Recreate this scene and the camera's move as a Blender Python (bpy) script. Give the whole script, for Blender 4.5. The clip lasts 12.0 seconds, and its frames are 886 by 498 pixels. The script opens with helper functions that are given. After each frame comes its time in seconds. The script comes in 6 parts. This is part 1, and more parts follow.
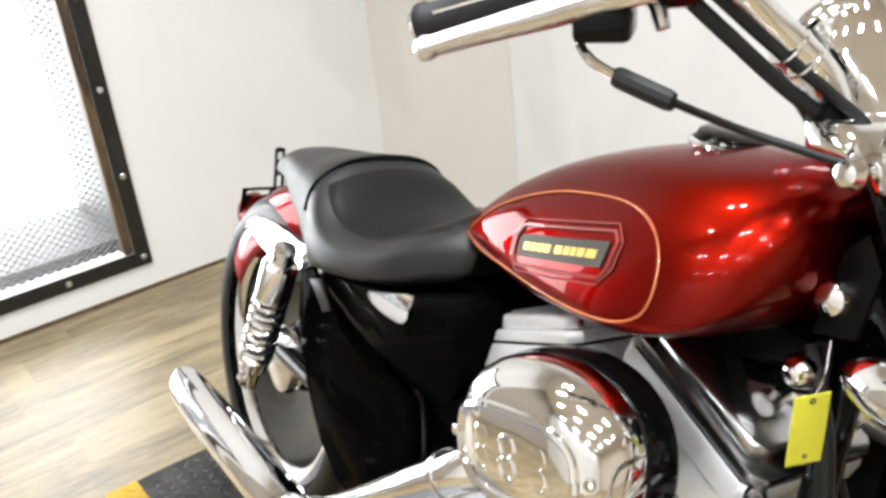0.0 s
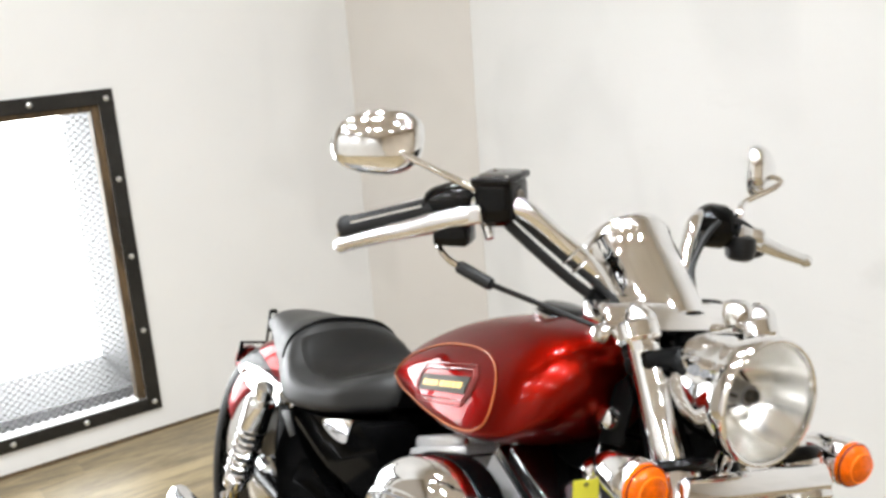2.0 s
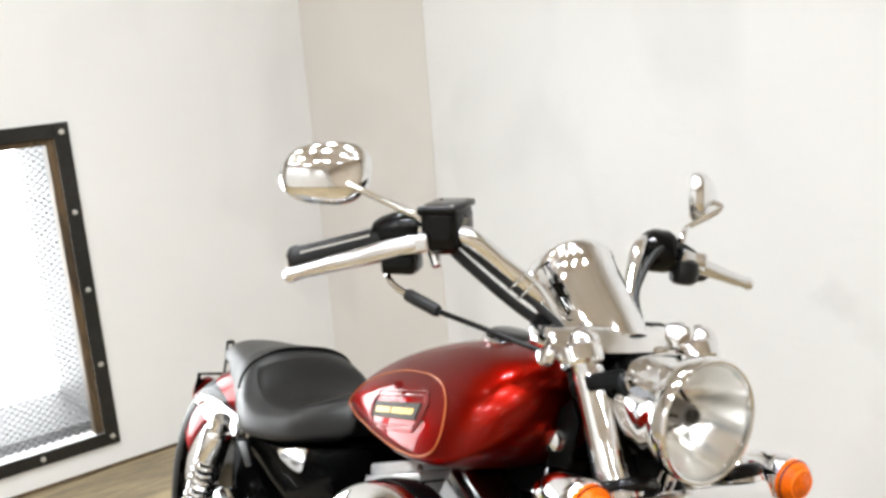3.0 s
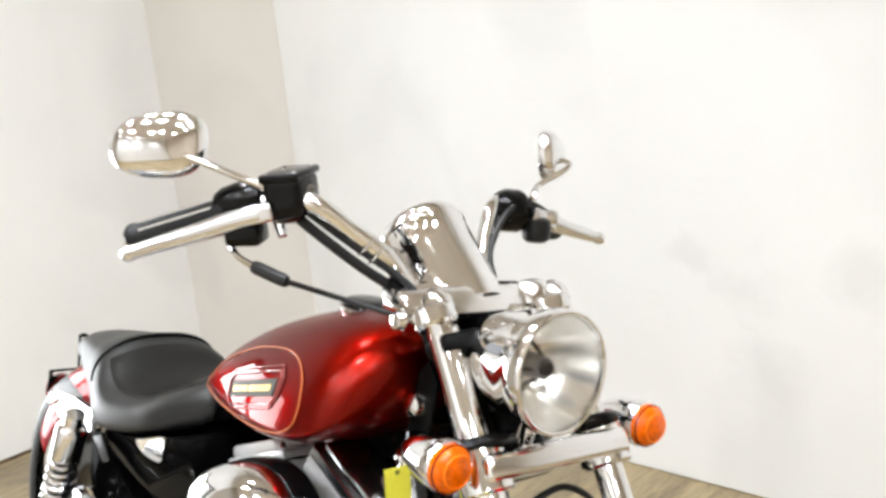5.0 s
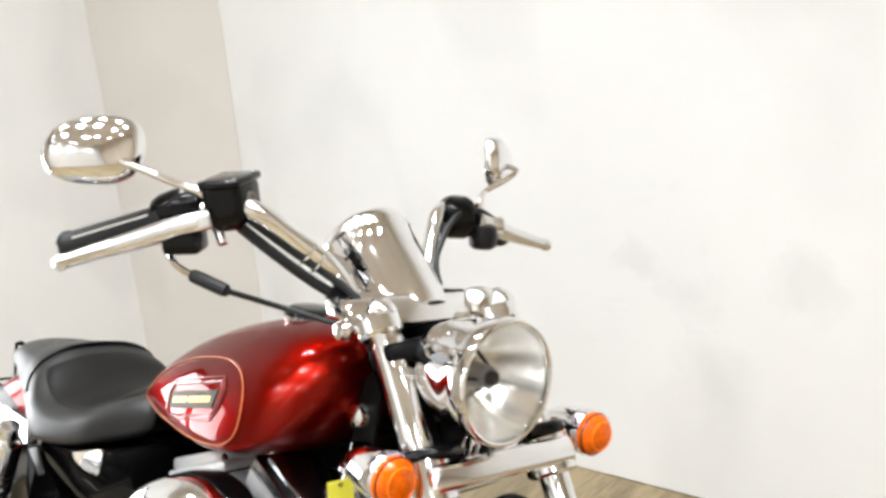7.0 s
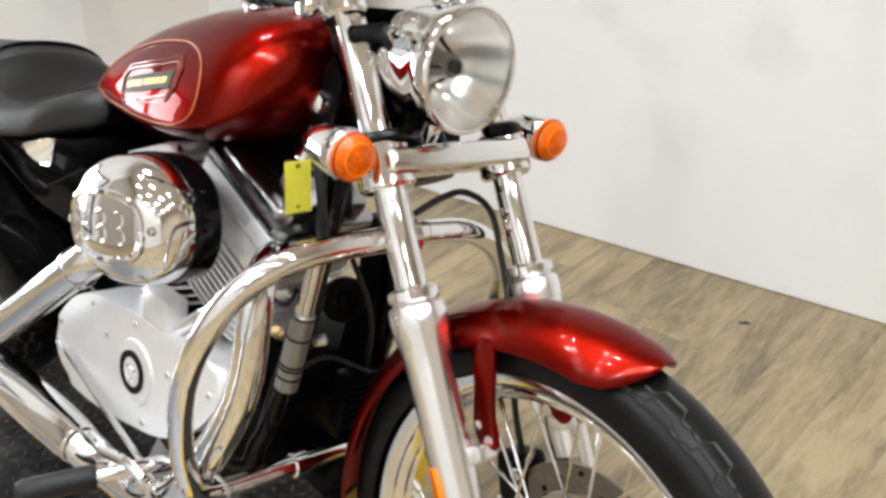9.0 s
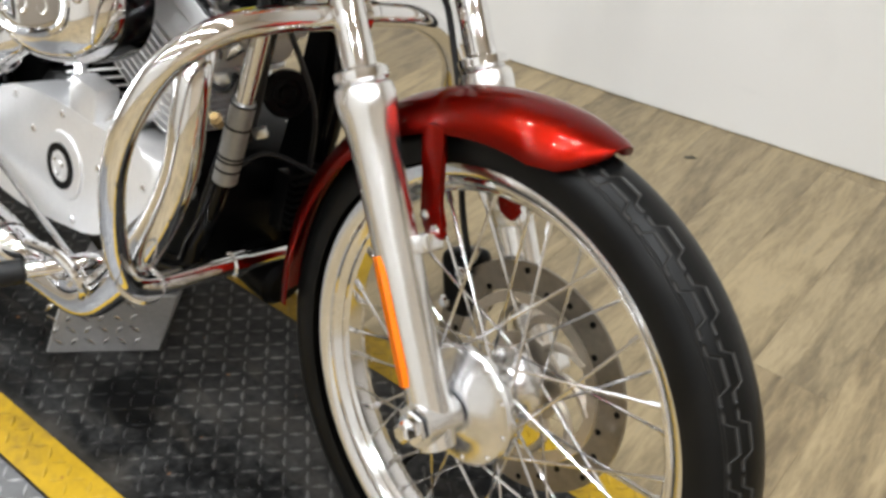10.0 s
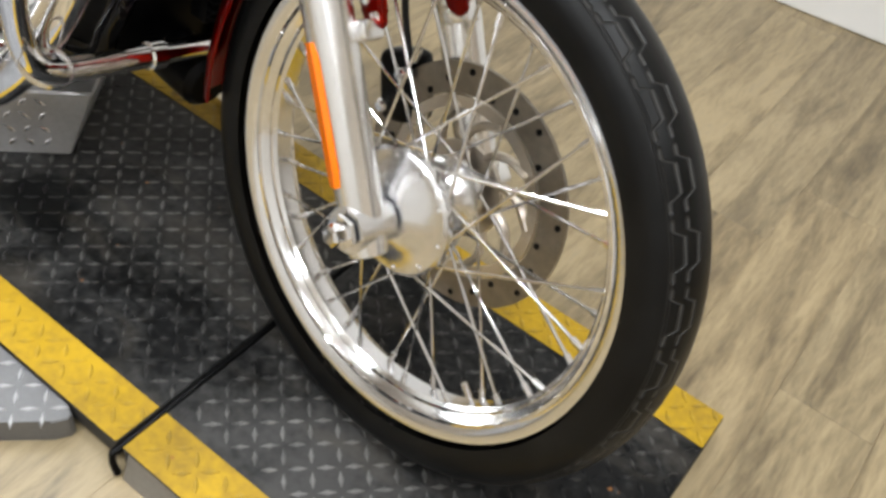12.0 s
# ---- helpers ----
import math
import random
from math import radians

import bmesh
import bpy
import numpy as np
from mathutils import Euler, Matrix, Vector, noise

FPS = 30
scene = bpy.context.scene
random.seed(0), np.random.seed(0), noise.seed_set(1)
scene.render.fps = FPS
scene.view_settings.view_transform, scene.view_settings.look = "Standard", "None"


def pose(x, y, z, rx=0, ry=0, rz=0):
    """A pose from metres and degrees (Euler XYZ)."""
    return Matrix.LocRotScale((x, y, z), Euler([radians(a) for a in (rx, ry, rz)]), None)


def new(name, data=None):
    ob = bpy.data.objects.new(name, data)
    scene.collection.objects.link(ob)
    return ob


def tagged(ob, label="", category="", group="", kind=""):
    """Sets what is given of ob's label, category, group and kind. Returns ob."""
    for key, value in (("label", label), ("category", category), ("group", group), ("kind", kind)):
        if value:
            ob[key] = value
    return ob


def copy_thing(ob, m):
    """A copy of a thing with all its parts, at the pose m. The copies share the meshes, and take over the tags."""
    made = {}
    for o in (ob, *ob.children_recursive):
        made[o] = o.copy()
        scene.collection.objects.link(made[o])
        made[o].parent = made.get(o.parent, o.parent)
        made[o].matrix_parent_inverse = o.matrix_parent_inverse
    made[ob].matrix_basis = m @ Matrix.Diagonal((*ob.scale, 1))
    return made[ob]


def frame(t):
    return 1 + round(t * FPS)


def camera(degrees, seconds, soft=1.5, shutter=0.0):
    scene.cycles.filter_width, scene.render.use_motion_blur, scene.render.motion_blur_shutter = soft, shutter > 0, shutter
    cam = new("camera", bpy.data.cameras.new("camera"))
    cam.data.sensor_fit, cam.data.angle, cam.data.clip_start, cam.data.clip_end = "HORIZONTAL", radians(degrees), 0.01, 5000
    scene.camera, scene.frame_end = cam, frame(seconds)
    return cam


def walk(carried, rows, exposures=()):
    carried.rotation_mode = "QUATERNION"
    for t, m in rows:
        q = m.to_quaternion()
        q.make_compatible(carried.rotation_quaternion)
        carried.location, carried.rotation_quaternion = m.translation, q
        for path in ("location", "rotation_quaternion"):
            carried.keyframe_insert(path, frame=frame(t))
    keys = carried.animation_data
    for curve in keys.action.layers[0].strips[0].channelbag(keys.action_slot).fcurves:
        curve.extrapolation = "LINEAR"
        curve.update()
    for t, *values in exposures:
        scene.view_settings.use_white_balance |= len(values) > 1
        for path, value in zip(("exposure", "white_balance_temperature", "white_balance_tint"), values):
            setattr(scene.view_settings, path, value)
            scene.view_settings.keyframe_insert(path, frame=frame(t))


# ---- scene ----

# ---------------------------------------------------------------- camera
cam = camera(49.80, 12.0, soft=3.2)
PATH = [
    (0.0, -0.0322, -0.5102, 1.2590, 64.225, 5.776, 53.507),
    (0.5, 0.1773, -0.4341, 1.3013, 67.370, 3.967, 60.928),
    (1.0, 0.2946, -0.4838, 1.3362, 71.139, 3.067, 61.206),
    (1.5, 0.3421, -0.5922, 1.3620, 73.321, 4.268, 56.263),
    (2.0, 0.3840, -0.6304, 1.3766, 74.785, 3.993, 55.310),
    (2.5, 0.4050, -0.6354, 1.3863, 76.255, 3.804, 54.553),
    (3.0, 0.4164, -0.6261, 1.3805, 76.339, 4.279, 53.063),
    (3.5, 0.4285, -0.6159, 1.3726, 75.484, 5.064, 51.051),
    (5.5, 0.4196, -0.5874, 1.3519, 74.871, 4.958, 43.409),
    (6.0, 0.4164, -0.5804, 1.3565, 75.670, 4.368, 42.583),
    (6.5, 0.4145, -0.5738, 1.3589, 75.533, 4.935, 41.988),
    (8.5, 0.4292, -0.6017, 1.2886, 65.444, 1.785, 41.718),
    (9.0, 0.4306, -0.6183, 1.2493, 61.479, 0.277, 40.675),
    (9.5, 0.4310, -0.6268, 1.2087, 57.727, -1.274, 39.342),
    (10.0, 0.4286, -0.6272, 1.1547, 53.113, -3.127, 38.641),
    (10.5, 0.4223, -0.6229, 1.1011, 48.274, -4.541, 38.145),
    (11.0, 0.4227, -0.6184, 1.0698, 45.070, -5.467, 37.544),
    (11.5, 0.4231, -0.6169, 1.0467, 42.616, -6.255, 36.991),
    (12.0, 0.4169, -0.6101, 1.0675, 44.221, -7.796, 37.282),
]
EXPOSURE = [(0.0, 0.0), (1.0, -0.08), (2.5, -0.12), (3.7, -0.06), (5.3, 0.0), (8.3, -0.04), (9.0, -0.22), (9.5, -0.30), (10.5, -0.38), (12.0, -0.38)]
walk(cam, [(r[0], pose(*r[1:])) for r in PATH], EXPOSURE)

# ---------------------------------------------------------------- light
world = bpy.data.worlds.new("world")
scene.world = world
world.use_nodes = True
world.node_tree.nodes["Background"].inputs[0].default_value = (0.9, 0.95, 1.0, 1)
world.node_tree.nodes["Background"].inputs[1].default_value = 0.3
FLOOR_Z = -0.045
CEIL_Z = 3.0
LAMPS = [(x + dx, y + 0.35 * dx) for x in (-1.75, -0.55, 0.75, 2.2) for y in (-3.1, -1.75, -0.55, 0.42) for dx in (-0.13, 0.13)]
LAMP_WATTS = 8.5
for lx, ly in LAMPS:
    ld = bpy.data.lights.new("downlight_bulb", "AREA")
    ld.shape, ld.size, ld.energy, ld.color = "DISK", 0.115, LAMP_WATTS, (0.955, 1.0, 1.035)
    ld.spread = radians(130)
    lo = new("downlight_bulb", ld)
    lo.matrix_world = pose(lx, ly, CEIL_Z - 0.035)


# ---------------------------------------------------------------- materials
def nodes_of(name):
    m = bpy.data.materials.new(name)
    m.use_nodes = True
    return m, m.node_tree, m.node_tree.nodes["Principled BSDF"]


def link(t, a, b):
    t.links.new(a, b)


def coords(t, scale=(1, 1, 1), kind="Object"):
    tc, mp = t.nodes.new("ShaderNodeTexCoord"), t.nodes.new("ShaderNodeMapping")
    mp.inputs["Scale"].default_value = scale
    link(t, tc.outputs[kind], mp.inputs["Vector"])
    return mp.outputs["Vector"]


def noise_tex(t, vec, scale, detail=4.0, rough=0.55, dist=0.0):
    n = t.nodes.new("ShaderNodeTexNoise")
    n.inputs["Scale"].default_value, n.inputs["Detail"].default_value = scale, detail
    n.inputs["Roughness"].default_value, n.inputs["Distortion"].default_value = rough, dist
    link(t, vec, n.inputs["Vector"])
    return n.outputs["Fac"]


def ramp(t, fac, stops):
    r = t.nodes.new("ShaderNodeValToRGB")
    while len(r.color_ramp.elements) < len(stops):
        r.color_ramp.elements.new(0.5)
    for e, (p, c) in zip(r.color_ramp.elements, stops):
        e.position, e.color = p, (*c, 1) if len(c) == 3 else c
    link(t, fac, r.inputs["Fac"])
    return r.outputs["Color"]


def mathn(t, op, a, b=None, c=None, clamp=False):
    n = t.nodes.new("ShaderNodeMath")
    n.operation, n.use_clamp = op, clamp
    for i, v in enumerate((a, b, c)):
        if v is None:
            continue
        if isinstance(v, (int, float)):
            n.inputs[i].default_value = v
        else:
            link(t, v, n.inputs[i])
    return n.outputs[0]


def mixc(t, fac, a, b, mode="MIX"):
    n = t.nodes.new("ShaderNodeMix")
    n.data_type, n.blend_type = "RGBA", mode
    for s, v in ((n.inputs[0], fac), (n.inputs[6], a), (n.inputs[7], b)):
        if isinstance(v, (int, float)):
            s.default_value = v
        elif isinstance(v, tuple):
            s.default_value = (*v, 1)
        else:
            link(t, v, s)
    return n.outputs[2]


def bump(t, bsdf, height, strength=0.2, dist=0.001):
    b = t.nodes.new("ShaderNodeBump")
    b.inputs["Strength"].default_value, b.inputs["Distance"].default_value = strength, dist
    link(t, height, b.inputs["Height"])
    link(t, b.outputs["Normal"], bsdf.inputs["Normal"])


def surface(name, base, rough=0.5, metal=0.0, vary=0.12, grain=60.0, patch=4.0, relief=0.0, coat=0.0, coat_rough=0.03, spec=0.5):
    """A plain surface with colour drift at two scales, uneven gloss and fine relief."""
    m, t, b = nodes_of(name)
    v = coords(t)
    big, fine = noise_tex(t, v, patch), noise_tex(t, v, grain, 3.0)
    both = mathn(t, "ADD", mathn(t, "MULTIPLY", big, 0.6), mathn(t, "MULTIPLY", fine, 0.4))
    lo, hi = tuple(c * (1 - vary) for c in base), tuple(min(1.0, c * (1 + vary)) for c in base)
    link(t, ramp(t, both, [(0.3, lo), (0.7, hi)]), b.inputs["Base Color"])
    r = mathn(t, "MULTIPLY_ADD", both, rough * 0.5, rough * 0.75)
    link(t, r, b.inputs["Roughness"])
    b.inputs["Metallic"].default_value = metal
    b.inputs["Specular IOR Level"].default_value = spec
    b.inputs["Coat Weight"].default_value, b.inputs["Coat Roughness"].default_value = coat, coat_rough
    if relief:
        bump(t, b, both, relief, 0.0008)
    return m


def red_paint():
    m, t, b = nodes_of("candy_red_paint")
    v = coords(t)
    flake = t.nodes.new("ShaderNodeTexVoronoi")
    flake.inputs["Scale"].default_value = 1800.0
    link(t, v, flake.inputs["Vector"])
    fl = mathn(t, "MULTIPLY", flake.outputs["Distance"], 0.6)
    link(t, ramp(t, fl, [(0.0, (0.30, 0.0078, 0.0026)), (0.6, (0.105, 0.0025, 0.0011))]), b.inputs["Base Color"])
    b.inputs["Metallic"].default_value = 1.0
    b.inputs["Coat Weight"].default_value, b.inputs["Coat Roughness"].default_value = 0.9, 0.012
    b.inputs["Specular Tint"].default_value = (0.45, 0.03, 0.02, 1)
    b.inputs["Coat IOR"].default_value = 1.22
    link(t, ramp(t, noise_tex(t, v, 9.0), [(0.3, (0.33,) * 3), (0.7, (0.37,) * 3)]), b.inputs["Roughness"])
    return m


def leather(name, base, gloss):
    m, t, b = nodes_of(name)
    v = coords(t)
    vo = t.nodes.new("ShaderNodeTexVoronoi")
    vo.inputs["Scale"].default_value = 420.0
    link(t, v, vo.inputs["Vector"])
    big = noise_tex(t, v, 6.0)
    link(t, ramp(t, big, [(0.3, tuple(0.8 * q for q in base)), (0.7, tuple(1.25 * q for q in base))]), b.inputs["Base Color"])
    link(t, ramp(t, big, [(0.3, (0.36,) * 3), (0.7, (0.48,) * 3)]), b.inputs["Roughness"])
    b.inputs["Specular IOR Level"].default_value = gloss
    h = mathn(t, "ADD", vo.outputs["Distance"], mathn(t, "MULTIPLY", noise_tex(t, v, 28.0), 0.8))
    bump(t, b, h, 0.25, 0.0008)
    return m


def tyre_rubber():
    """UV: u runs once round the tyre, v across the section (0.5 at the crown)."""
    m, t, b = nodes_of("tyre_rubber")
    tc, sep = t.nodes.new("ShaderNodeTexCoord"), t.nodes.new("ShaderNodeSeparateXYZ")
    link(t, tc.outputs["UV"], sep.inputs[0])
    u, w = sep.outputs[0], sep.outputs[1]
    z = mathn(t, "PINGPONG", mathn(t, "MULTIPLY", u, 64.0), 1.0)
    step = mathn(t, "MULTIPLY", mathn(t, "SMOOTH_MIN", mathn(t, "MAXIMUM", mathn(t, "MULTIPLY_ADD", z, 5.0, -2.0), 0.0), 1.0, 0.05), 0.072)
    gro = None
    for c in (0.30, 0.395):
        d = mathn(t, "ABSOLUTE", mathn(t, "SUBTRACT", w, mathn(t, "ADD", step, c - 0.022)))
        g = mathn(t, "SUBTRACT", 1.0, mathn(t, "DIVIDE", d, 0.018), clamp=True)
        g = mathn(t, "MULTIPLY", g, mathn(t, "MULTIPLY_ADD", z, 9.0, -0.4, clamp=True))
        gro = g if gro is None else mathn(t, "MAXIMUM", gro, g)
    for c in (0.255, 0.275, 0.725, 0.745):
        d = mathn(t, "ABSOLUTE", mathn(t, "SUBTRACT", w, c))
        gro = mathn(t, "MAXIMUM", gro, mathn(t, "MULTIPLY", mathn(t, "SUBTRACT", 1.0, mathn(t, "DIVIDE", d, 0.006), clamp=True), 0.35))
    v = coords(t)
    n = noise_tex(t, v, 14.0)
    dust = mathn(t, "MULTIPLY", n, 1.0)
    base = ramp(t, dust, [(0.3, (0.0025, 0.0025, 0.0025)), (0.75, (0.0065, 0.0064, 0.0062))])
    link(t, mixc(t, mathn(t, "MULTIPLY", gro, 0.85), base, (0.065, 0.063, 0.060)), b.inputs["Base Color"])
    b.inputs["Roughness"].default_value = 0.37
    b.inputs["Specular IOR Level"].default_value = 0.17
    h = mathn(t, "SUBTRACT", mathn(t, "MULTIPLY", noise_tex(t, v, 300.0), 0.08), gro)
    bump(t, b, h, 0.9, 0.003)
    return m


def wood_floor():
    m, t, b = nodes_of("oak_vinyl_plank")
    info = t.nodes.new("ShaderNodeObjectInfo")
    tc, mp = t.nodes.new("ShaderNodeTexCoord"), t.nodes.new("ShaderNodeMapping")
    link(t, tc.outputs["Object"], mp.inputs["Vector"])
    comb = t.nodes.new("ShaderNodeCombineXYZ")
    link(t, mathn(t, "MULTIPLY", info.outputs["Random"], 37.0), comb.inputs[0])
    link(t, mathn(t, "MULTIPLY", info.outputs["Random"], 91.0), comb.inputs[1])
    link(t, comb.outputs[0], mp.inputs["Location"])
    mp.inputs["Scale"].default_value = (1, 0.16, 1)
    v = mp.outputs["Vector"]
    streak = noise_tex(t, v, 15.0, 8.0, 0.66, 1.0)
    grain = noise_tex(t, v, 130.0, 3.0, 0.6, 0.6)
    cloud = noise_tex(t, v, 3.2, 3.0, 0.5, 0.8)
    f = mathn(t, "ADD", mathn(t, "MULTIPLY", streak, 0.55), mathn(t, "ADD", mathn(t, "MULTIPLY", cloud, 0.25), mathn(t, "MULTIPLY", grain, 0.20)))
    wood = ramp(t, f, [(0.33, (0.075, 0.056, 0.032)), (0.43, (0.145, 0.110, 0.063)), (0.51, (0.235, 0.182, 0.104)), (0.59, (0.32, 0.250, 0.145)), (0.70, (0.23, 0.190, 0.125))])
    tone = ramp(t, info.outputs["Random"], [(0.0, (0.90, 0.90, 0.91)), (0.5, (0.97, 0.97, 0.96)), (1.0, (1.03, 1.01, 0.98))])
    knots = t.nodes.new("ShaderNodeTexVoronoi")
    knots.inputs["Scale"].default_value = 3.1
    link(t, v, knots.inputs["Vector"])
    k = mathn(t, "SUBTRACT", 1.0, mathn(t, "DIVIDE", knots.outputs["Distance"], 0.055), clamp=True)
    col = mixc(t, mathn(t, "MULTIPLY", k, 0.6), mixc(t, 1.0, wood, tone, "MULTIPLY"), (0.07, 0.05, 0.03))
    link(t, col, b.inputs["Base Color"])
    link(t, ramp(t, streak, [(0.3, (0.32,) * 3), (0.7, (0.44,) * 3)]), b.inputs["Roughness"])
    bump(t, b, mathn(t, "ADD", grain, streak), 0.12, 0.0006)
    return m


def wall_paint(name, base, marks=()):
    m, t, b = nodes_of(name)
    v = coords(t)
    big, fine = noise_tex(t, v, 1.3, 3.0), noise_tex(t, v, 160.0, 2.0)
    scuff = noise_tex(t, coords(t, (1, 1, 3.5)), 5.0, 6.0, 0.7)
    lo = tuple(c * 0.95 for c in base)
    c = ramp(t, big, [(0.3, lo), (0.7, base)])
    s = ramp(t, scuff, [(0.60, (0, 0, 0)), (0.78, (0.22,) * 3)])
    smudge = noise_tex(t, coords(t, (1, 1, 0.6)), 2.3, 2.0, 0.45, 0.6)
    f = ramp(t, smudge, [(0.54, (0, 0, 0)), (0.66, (0.55,) * 3)])
    c = mixc(t, f, c, tuple(q * 0.86 for q in base))
    for place, size in marks:      # soft grey rubbed patches
        d = t.nodes.new("ShaderNodeVectorMath")
        d.operation = "DISTANCE"
        link(t, v, d.inputs[0])
        d.inputs[1].default_value = place
        far = mathn(t, "ADD", d.outputs["Value"], mathn(t, "MULTIPLY_ADD", noise_tex(t, v, 7.0, 3.0), 0.30, -0.15))
        m_ = ramp(t, mathn(t, "DIVIDE", far, size), [(0.10, (0.42,) * 3), (1.0, (0, 0, 0))])
        c = mixc(t, m_, c, tuple(q * 0.80 for q in base))
    link(t, mixc(t, s, c, tuple(q * 0.8 for q in base)), b.inputs["Base Color"])
    b.inputs["Roughness"].default_value = 0.62
    bump(t, b, fine, 0.12, 0.0006)
    return m


def deck_paint(name, base, worn, rough, oil=False):
    m, t, b = nodes_of(name)
    v = coords(t)
    wear = mathn(t, "ADD", mathn(t, "MULTIPLY", noise_tex(t, v, 5.0, 6.0, 0.65), 0.65), mathn(t, "MULTIPLY", noise_tex(t, v, 70.0, 3.0), 0.35))
    wear = mathn(t, "ADD", wear, mathn(t, "MULTIPLY_ADD", noise_tex(t, v, 1.7, 2.0), 0.7, -0.36))
    rust = noise_tex(t, v, 26.0, 2.0)
    b.inputs["Specular IOR Level"].default_value = 0.14
    c = ramp(t, wear, [(0.40, base), (0.64, worn)])
    if oil:      # an uneven wet patch that keeps the paint black
        sep = t.nodes.new("ShaderNodeVectorMath")
        sep.operation = "DISTANCE"
        link(t, v, sep.inputs[0])
        sep.inputs[1].default_value = (-0.605, -0.045, 0.0)
        edge = mathn(t, "ADD", sep.outputs["Value"], mathn(t, "MULTIPLY_ADD", noise_tex(t, v, 22.0, 3.0), 0.09, -0.045))
        wet = ramp(t, edge, [(0.058, (1, 1, 1)), (0.070, (0, 0, 0))])
        c = mixc(t, wet, c, base)
        dust = noise_tex(t, coords(t, (0.8, 2.2, 1)), 6.0, 5.0, 0.6, 0.8)
        c = mixc(t, mathn(t, "MULTIPLY", ramp(t, dust, [(0.52, (0, 0, 0)), (0.75, (1, 1, 1))]), 0.5), c, (0.085, 0.075, 0.062))
    r = ramp(t, rust, [(0.735, (0, 0, 0)), (0.76, (1, 1, 1))])
    link(t, mixc(t, mathn(t, "MULTIPLY", r, 0.75), c, (0.23, 0.10, 0.03)), b.inputs["Base Color"])
    link(t, ramp(t, wear, [(0.3, (rough * 0.8,) * 3), (0.7, (min(1, rough * 1.25),) * 3)]), b.inputs["Roughness"])
    bump(t, b, wear, 0.2, 0.0008)
    return m


def clear(name, tint, rough=0.02):
    """Thin sheet glass: it lets light straight through and adds a mirror gloss."""
    m, t, b = nodes_of(name)
    t.nodes.remove(b)
    see, gloss = t.nodes.new("ShaderNodeBsdfTransparent"), t.nodes.new("ShaderNodeBsdfGlossy")
    see.inputs["Color"].default_value = (*tint, 1)
    link(t, ramp(t, noise_tex(t, coords(t), 20.0), [(0.3, (rough * 0.6,) * 3), (0.7, (rough * 1.6,) * 3)]), gloss.inputs["Roughness"])
    edge, mix = t.nodes.new("ShaderNodeLayerWeight"), t.nodes.new("ShaderNodeMixShader")
    edge.inputs["Blend"].default_value = 0.5
    link(t, mathn(t, "MULTIPLY_ADD", mathn(t, "POWER", edge.outputs["Facing"], 4.0), 0.7, 0.045, clamp=True), mix.inputs[0])
    link(t, see.outputs[0], mix.inputs[1])
    link(t, gloss.outputs[0], mix.inputs[2])
    link(t, mix.outputs[0], t.nodes["Material Output"].inputs["Surface"])
    return m


def glow(name, colour, strength):
    m = bpy.data.materials.new(name)
    m.use_nodes = True
    t = m.node_tree
    t.nodes.remove(t.nodes["Principled BSDF"])
    e = t.nodes.new("ShaderNodeEmission")
    e.inputs[0].default_value, e.inputs[1].default_value = (*colour, 1), strength
    link(t, e.outputs[0], t.nodes["Material Output"].inputs[0])
    return m


def stained_wood():
    m, t, b = nodes_of("stained_wood")
    v = coords(t, (1, 1, 0.12))
    s = noise_tex(t, v, 40.0, 6.0, 0.6, 1.2)
    link(t, ramp(t, s, [(0.3, (0.03, 0.02, 0.011)), (0.7, (0.15, 0.095, 0.045))]), b.inputs["Base Color"])
    b.inputs["Roughness"].default_value = 0.6
    bump(t, b, s, 0.3, 0.001)
    return m


RED = red_paint()
CHROME = surface("chrome", (0.86, 0.86, 0.87), 0.045, 1.0, 0.02, 90.0, 6.0)
DULL_CHROME = surface("polished_aluminium", (0.78, 0.78, 0.79), 0.2, 1.0, 0.05, 120.0, 8.0)
SLIDER = surface("fork_aluminium", (0.88, 0.88, 0.885), 0.24, 1.0, 0.05, 200.0, 10.0)
SILVER = surface("silver_engine_paint", (0.84, 0.84, 0.85), 0.32, 0.42, 0.06, 220.0, 9.0, 0.12, 0.2, 0.2)
BLACK = surface("gloss_black_paint", (0.002, 0.002, 0.0022), 0.09, 0.0, 0.3, 50.0, 7.0, spec=0.20)
COVER = surface("deep_gloss_black", (0.0015, 0.0015, 0.0016), 0.06, 0.0, 0.3, 50.0, 7.0, spec=0.004)
SATIN = surface("satin_black", (0.002, 0.002, 0.0021), 0.36, 0.0, 0.35, 140.0, 9.0, 0.1, spec=0.09)
PLASTIC = surface("black_plastic", (0.006, 0.006, 0.0065), 0.34, 0.0, 0.25, 260.0, 12.0, 0.12, spec=0.3)
RUBBER = surface("grip_rubber", (0.008, 0.008, 0.0085), 0.5, 0.0, 0.3, 160.0, 12.0, 0.2, spec=0.3)
RIM = surface("bright_rim_chrome", (0.84, 0.84, 0.85), 0.14, 1.0, 0.05, 120.0, 8.0)
DISC = surface("brake_steel", (0.24, 0.215, 0.18), 0.34, 1.0, 0.25, 90.0, 12.0, 0.1)
DISC_ARM = surface("carrier_steel", (0.55, 0.50, 0.43), 0.30, 1.0, 0.15, 90.0, 12.0, 0.1)
SPOKE = surface("spoke_steel", (0.74, 0.74, 0.75), 0.14, 1.0, 0.05, 200.0, 20.0)
LEATHER = leather("black_leather", (0.0105, 0.0104, 0.0102), 0.34)
# seat leather made darker and duller, as the pad catches less wall reflection
PAD = leather("dimmed_pad_leather", (0.0070, 0.0066, 0.0061), 0.13)
TYRE = tyre_rubber()
